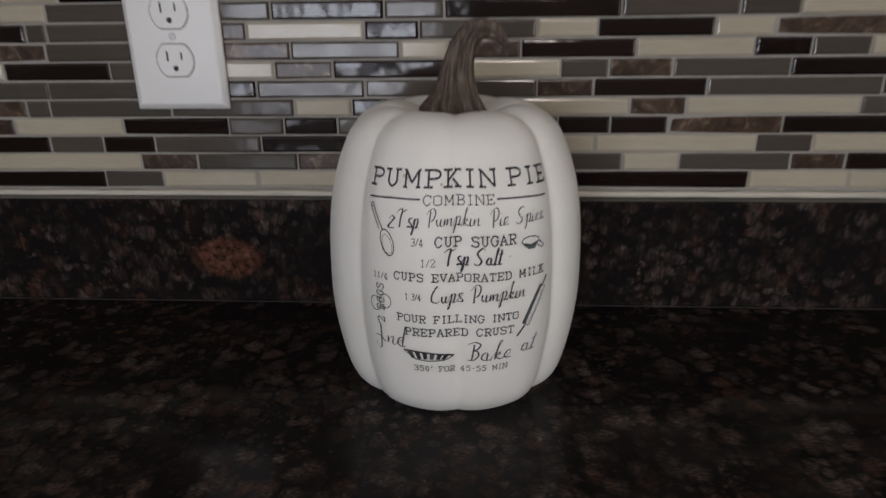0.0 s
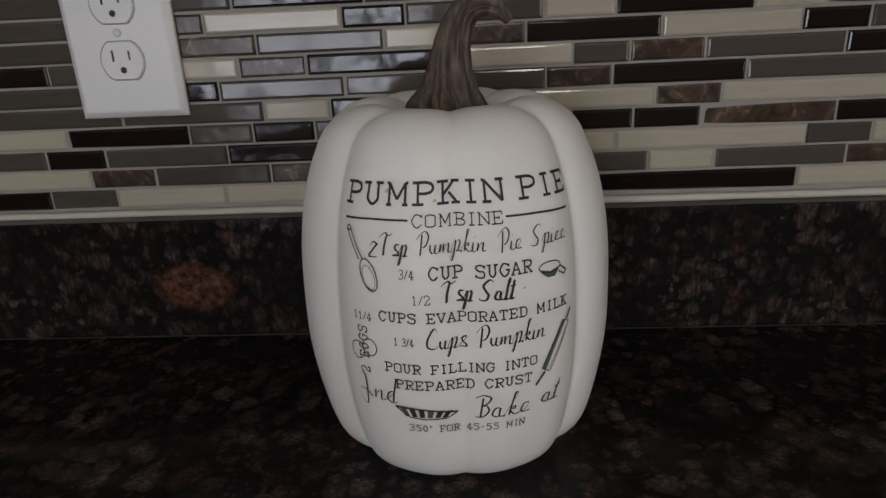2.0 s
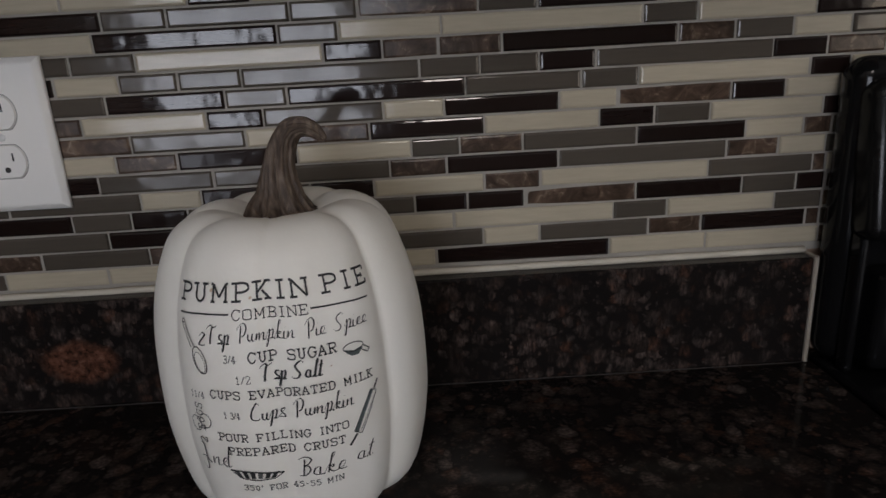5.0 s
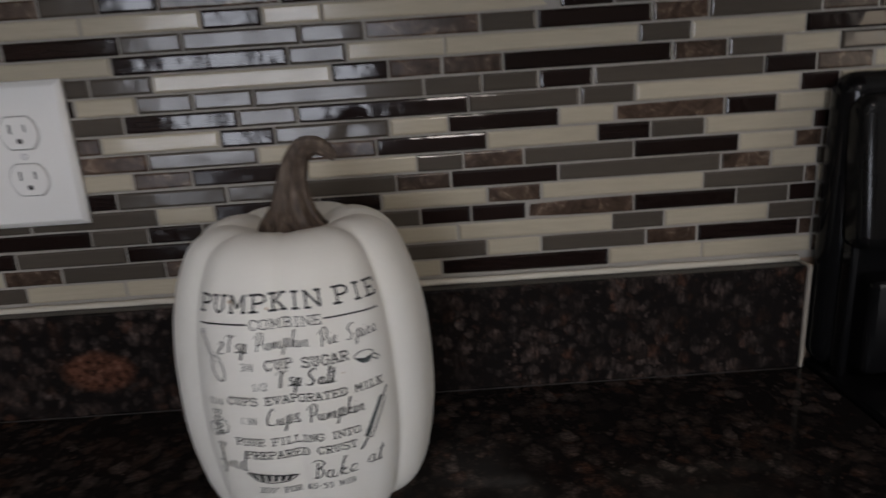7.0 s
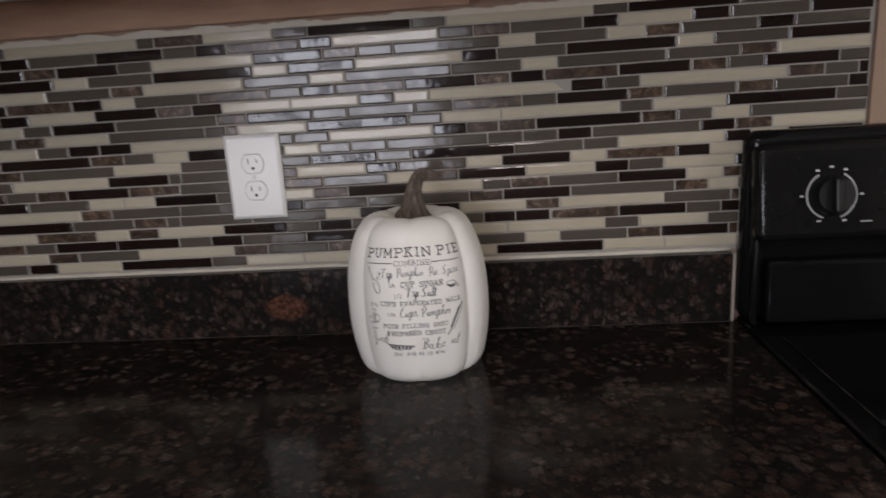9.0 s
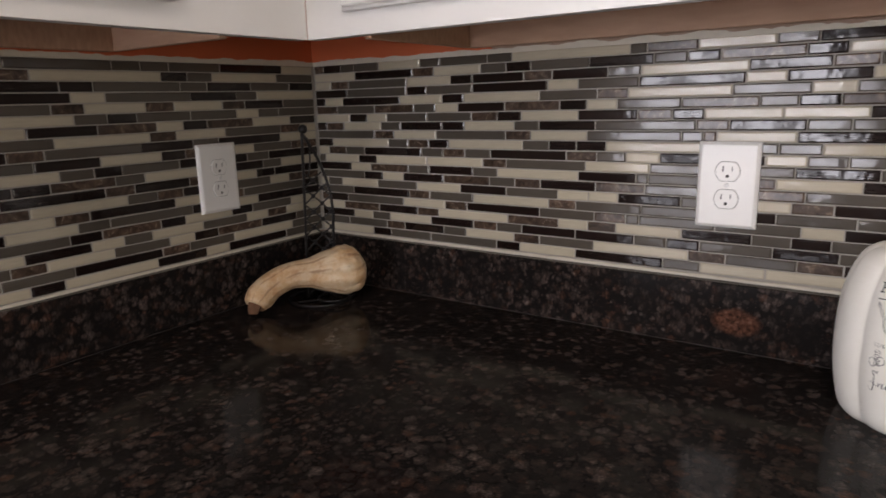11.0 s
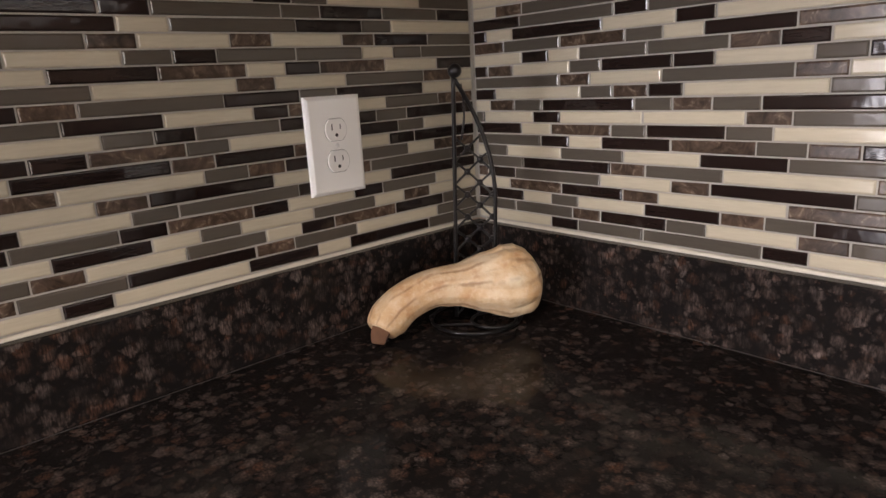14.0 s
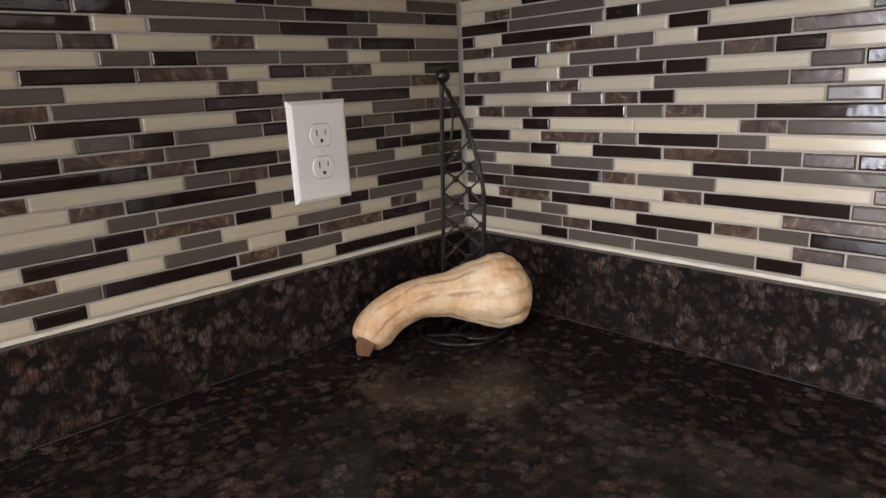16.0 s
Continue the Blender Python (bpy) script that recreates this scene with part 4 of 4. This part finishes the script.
def right_edge(z):
    return 0.053 if z < 0.17 else 0.053 - 0.053 * ((z - 0.17) / 0.158) ** 1.9


part("upright", tube([on_panel(0.0, 0.004 + 0.326 * i / 24) for i in range(25)], 0.0029), black_wire, stand, smooth=True)
part("upright", tube([on_panel(right_edge(0.004 + 0.322 * i / 40), 0.004 + 0.322 * i / 40) for i in range(41)], 0.0029), black_wire, stand, smooth=True)
part("inner_loop", tube([on_panel(0.009 + 0.004 * math.sin(i / 12 * math.pi), 0.25 + 0.07 * i / 12) for i in range(13)], 0.0015, 6), black_wire, stand, smooth=True)
bm = bmesh.new()
bmesh.ops.create_uvsphere(bm, u_segments=20, v_segments=12, radius=0.0088, matrix=Matrix.Translation(on_panel(0.002, 0.336)))
part("finial", bm, black_wire, stand, smooth=True)
STEP, COLUMN = 0.0310, 0.0165
SLOPE = STEP / 2 / COLUMN
for i in range(-3, 9):
    z0 = 0.006 + i * STEP
    for s in (1, -1):
        pts = []
        for k in range(19):
            u = 0.053 * k / 18
            z = z0 + (SLOPE * u if s > 0 else 2 * STEP - SLOPE * u)
            if 0.004 < z < 0.254 and u <= right_edge(z):
                pts.append(on_panel(u, z))
        if len(pts) > 2:
            part("lattice_bar", tube(pts, 0.0016, 6), black_wire, stand, smooth=True)
    for n in (1, 2, 3):
        u, z = COLUMN * n, z0 + n * STEP / 2
        if 0.004 < z < 0.252 and u < right_edge(z) - 0.002:
            part("boss", tube([on_panel(u, z) + Vector((0.0028, -0.0028, 0)), on_panel(u, z) + Vector((-0.0028, 0.0028, 0))], 0.0042, 10), black_wire, stand, smooth=True)
part("base_ring", tube(circle((0, 0, 0.0026), 0.062, 56), 0.0022, 8, True), black_wire, stand, smooth=True)
part("base_ring", tube(circle((0.040, -0.006, 0.0105), 0.030, 40), 0.0020, 8, True), black_wire, stand, smooth=True)
for a in (-1.9, 0.35, 2.6):
    part("base_spoke", tube([(0.040 + 0.03 * math.cos(a), -0.006 + 0.03 * math.sin(a), 0.0105), (0.062 * math.cos(a), 0.062 * math.sin(a), 0.0026)], 0.0016, 6), black_wire, stand)
for a in (-2.36, 0.79):
    bm = bmesh.new()
    bmesh.ops.create_uvsphere(bm, u_segments=12, v_segments=8, radius=0.0042, matrix=Matrix.Translation((0.062 * math.cos(a), 0.062 * math.sin(a), 0.0042)))
    part("foot_ball", bm, black_wire, stand, smooth=True)

# ---- glass and marble mosaic, strip by strip ----
# Each row runs from the corner outwards: kind (cream, black, grey, marble) and length in millimetres.
BACK_ROWS = [
    "c145 k47 g102 g150 k49 c107 k150 g57 c92 c105 k113 g45 c34 k159 c89 c105",
    "g77 g105 m47 k97 g52 c103 m51 g101 c155 m55 g96 m58 k96 g147 c51 g99 m49 k96 m13",
    "k93 c52 g47 c103 k99 m51 g52 k103 k102 g52 k50 g102 k84 g70 c154 c144 g49 c98 g43",
    "c65 m98 k100 m52 c153 m100 c54 m49 c105 k101 g52 k50 g58 c69 g74 k47 k51 m100 k96 g49 k26",
    "m21 k56 g151 c102 m50 k152 g101 m54 g22 g231 c53 k53 g43 k56 c97 m50 c150 g94 m12",
    "g94 k150 m51 g100 c154 m51 g112 g153 k42 g99 g154 m50 k98 g149 m47 c42",
    "c23 g40 c100 g100 c103 k99 g101 c56 c51 k100 g93 c59 m53 k103 c99 g42 m55 g100 k96 c51 m26",
    "g127 k50 c53 k98 m102 g53 m50 k101 m83 g152 m72 g98 c42 m64 k99 c100 k48 g49 c99 k14",
    "k92 c53 m99 g51 k100 g52 c156 k98 g20 g151 m31 c105 k48 g102 c52 k99 c50 m99 k47 c48",
    "g18 c95 k49 c254 m50 g150 c107 g150 g53 k100 g52 k151 g99 g49 c148 k35",
    "c29 m50 g51 k148 g51 m49 g55 k148 m54 g49 c54 k149 c53 g49 g53 g149 g51 g50 k48 g151 k47 m51 c127",
    "k42 c154 g50 m50 k46 c157 g50 k50 k51 c227 g26 g54 c155 k49 m47 m53 k148 m49 g49 c50 g159",
    "g161 m50 c103 g150 m51 c103 g151 g32 m18 c106 k151 g50 c85 c168 g46 c100 k146 g43",
    "k27 m50 c101 g50 k100 k51 c103 g48 k101 g158 m47 k99 g53 g100 g55 m99 g49 k100 m49 g98 m50 g98 k25",
    "c94 k48 c52 g100 g100 m54 k48 c105 k99 m54 k46 c105 c102 k51 c51 c202 k47 g49 c198 m49 g44 k13",
    "m61 g101 m101 g51 c50 k99 m105 k48 c51 g99 m108 g49 k50 m102 k102 m50 k48 m102 k99 m48 g49 k99 g39",
    "k27 c51 k151 c100 k49 c153 g102 m51 c153 g100 c52 g154 g100 c50 g150 g97 m50 c122",
    "k91 g155 k48 g102 k150 c54 g101 k152 c53 k99 c155 k49 g97 k150 c49 g99 k105",
    "c46 m50 g151 c102 k48 k104 m53 k96 g53 c154 k102 m52 g51 g151 c50 g99 c51 m48 g101 k48 g98",
    "c114 k148 m50 c102 g52 k49 g104 k103 g50 k46 m109 k48 c153 g49 m52 g100 k48 c99 k50 g103 k81",
    "m27 k49 g36 g66 c102 g47 g101 g50 c207 g26 m75 c104 g51 k149 g49 c204 g47 k148 g63 k107",
]
LEFT_ROWS = [
    "g104 k145 c52 k99 c157 k50 c103 g56",
    "g86 c150 g98 m54 k152 g105 m50 c69",
    "g73 k93 m105 k51 c50 g101 c106 m51 g51 m82",
    "c99 m50 c53 g100 c102 g50 c54 k100 c105 g45",
    "c85 g101 k49 c102 k48 m104 k51 g103 k51 g61",
    "k170 c93 k57 g154 g51 c105 k124",
    "k44 g160 m37 c112 k151 m54 c105 g88",
    "m85 c51 g129 k70 m50 g54 c152 m53 m53 k50",
    "k122 k46 c96 m56 k104 m51 k154 c107 m9",
    "c103 g48 k84 c169 g51 m102 k53 k105 g27",
    "k134 g54 k46 k102 g106 k46 g53 c106 g93",
    "m72 g98 c88 m64 k47 c106 k101 g54 m52 c53",
    "c102 k148 g54 k100 g154 m52 k106 g18",
    "c44 m54 g135 c103 m50 c156 g103 g52 c33",
    "k71 c96 m104 k49 c51 m102 k106 c105 m45",
    "g100 g51 c53 g99 g102 k50 g52 c105 g105 k9",
    "g86 k96 m52 c100 m53 c102 m50 g105 g53 c24",
    "c152 g49 k99 g154 c53 k104 k109",
    "k66 g99 k98 g55 g153 k51 k104 k89",
    "g99 c152 g51 k51 c208 m52 c102",
    "c84 k148 g104 g52 g49 g158 c53 g62",
]
GAP, BODY = 0.0016, 0.0058
strip_meshes = {}


def strip_mesh(length, kind):
    key = (round(length * 1000), kind)
    if key not in strip_meshes:
        L, H, e = length / 2, (ROW - GAP) / 2, 0.0022
        d = 0.0 if kind != "m" else 0.0006
        levels = ((L, H, BODY), (L, H, 0.0020 + d), (L - e * 0.12, H - e * 0.12, 0.0011 + d), (L - e * 0.45, H - e * 0.45, 0.0004 + d), (L - e, H - e, d))
        vs = [(sx * a, y, sz * h) for a, h, y in levels for sx, sz in ((-1, -1), (1, -1), (1, 1), (-1, 1))]
        fs = [(4 * i + k, 4 * i + (k + 1) % 4, 4 * i + 4 + (k + 1) % 4, 4 * i + 4 + k) for i in range(4) for k in range(4)] + [(16, 17, 18, 19)]
        me = bpy.data.meshes.new("mosaic_strip")
        me.from_pydata(vs, [], fs)
        me.materials.append(TILE_MATERIALS[kind])
        strip_meshes[key] = me
    return strip_meshes[key]


def lay(rows, wall, turn, limit, stop):
    """Lay the rows on a wall; turn maps (along, up) to its plane. Past the limit they join the far field."""
    rng = random.Random(5)
    far = {}
    count = 0
    for k, row in enumerate(rows):
        s = 0.003
        strips = [(w[0], int(w[1:]) / 1000) for w in row.split()]
        while sum(l for _, l in strips) < stop - 0.05:
            strips.append((rng.choice("ckggmc"), rng.choice((0.05, 0.1, 0.1, 0.15))))
        for kind, length in strips:
            if s + length > stop:
                length = stop - s
            if length < 0.006:
                break
            z = ROW0 + (k + 0.5) * ROW
            # long runs of one kind are several strips end to end
            n = max(1, round(length / 0.1525)) if length > 0.175 else 1
            for i in range(n):
                part_len = length / n
                mid = s + part_len * (i + 0.5)
                m = turn(mid, z + rng.uniform(-0.0002, 0.0002), rng.uniform(-0.0003, 0.0003), rng.uniform(-1.5, 1.5), rng.uniform(-1.0, 1.0))
                me = strip_mesh(part_len - GAP, kind)
                if mid < limit[0] or mid > limit[1]:
                    far.setdefault(kind, []).append((me, m))
                else:
                    ob = new("mosaic_strip", me)
                    ob.parent = wall
                    ob.matrix_basis = m
                    count += 1
            s += length
    for kind, items in far.items():
        vs, fs = [], []
        for me, m in items:
            o = len(vs)
            vs += [m @ v.co for v in me.vertices]
            fs += [tuple(o + i for i in pl.vertices) for pl in me.polygons]
        me = bpy.data.meshes.new("mosaic_field")
        me.from_pydata(vs, [], fs)
        me.materials.append(TILE_MATERIALS[kind])
        ob = new("mosaic_field", me)
        ob.parent = wall
        tagged(ob, kind="stuff")
    return count


# the back rows climb a little from the corner
lay(BACK_ROWS, wall_back, lambda s, z, o, tx, tz: pose(s, o, z + 0.0025 * s, tx, -0.143, tz), (0.36, 1.62), BACK_END)
lay(LEFT_ROWS, wall_left, lambda s, z, o, tx, tz: pose(0, 0, 0, 0, 0, 90) @ pose(-s, o, z, tx, 0, tz), (0.0, 1.2), 1.35)
part("grout", box(0.0, 0.0016, ROW0 - 0.003, BACK_END, 0.0024, TILE_TOP), grout, wall_back)
part("grout", box(-0.0024, -1.35, ROW0 - 0.003, -0.0016, 0.0016, TILE_TOP), grout, wall_left)
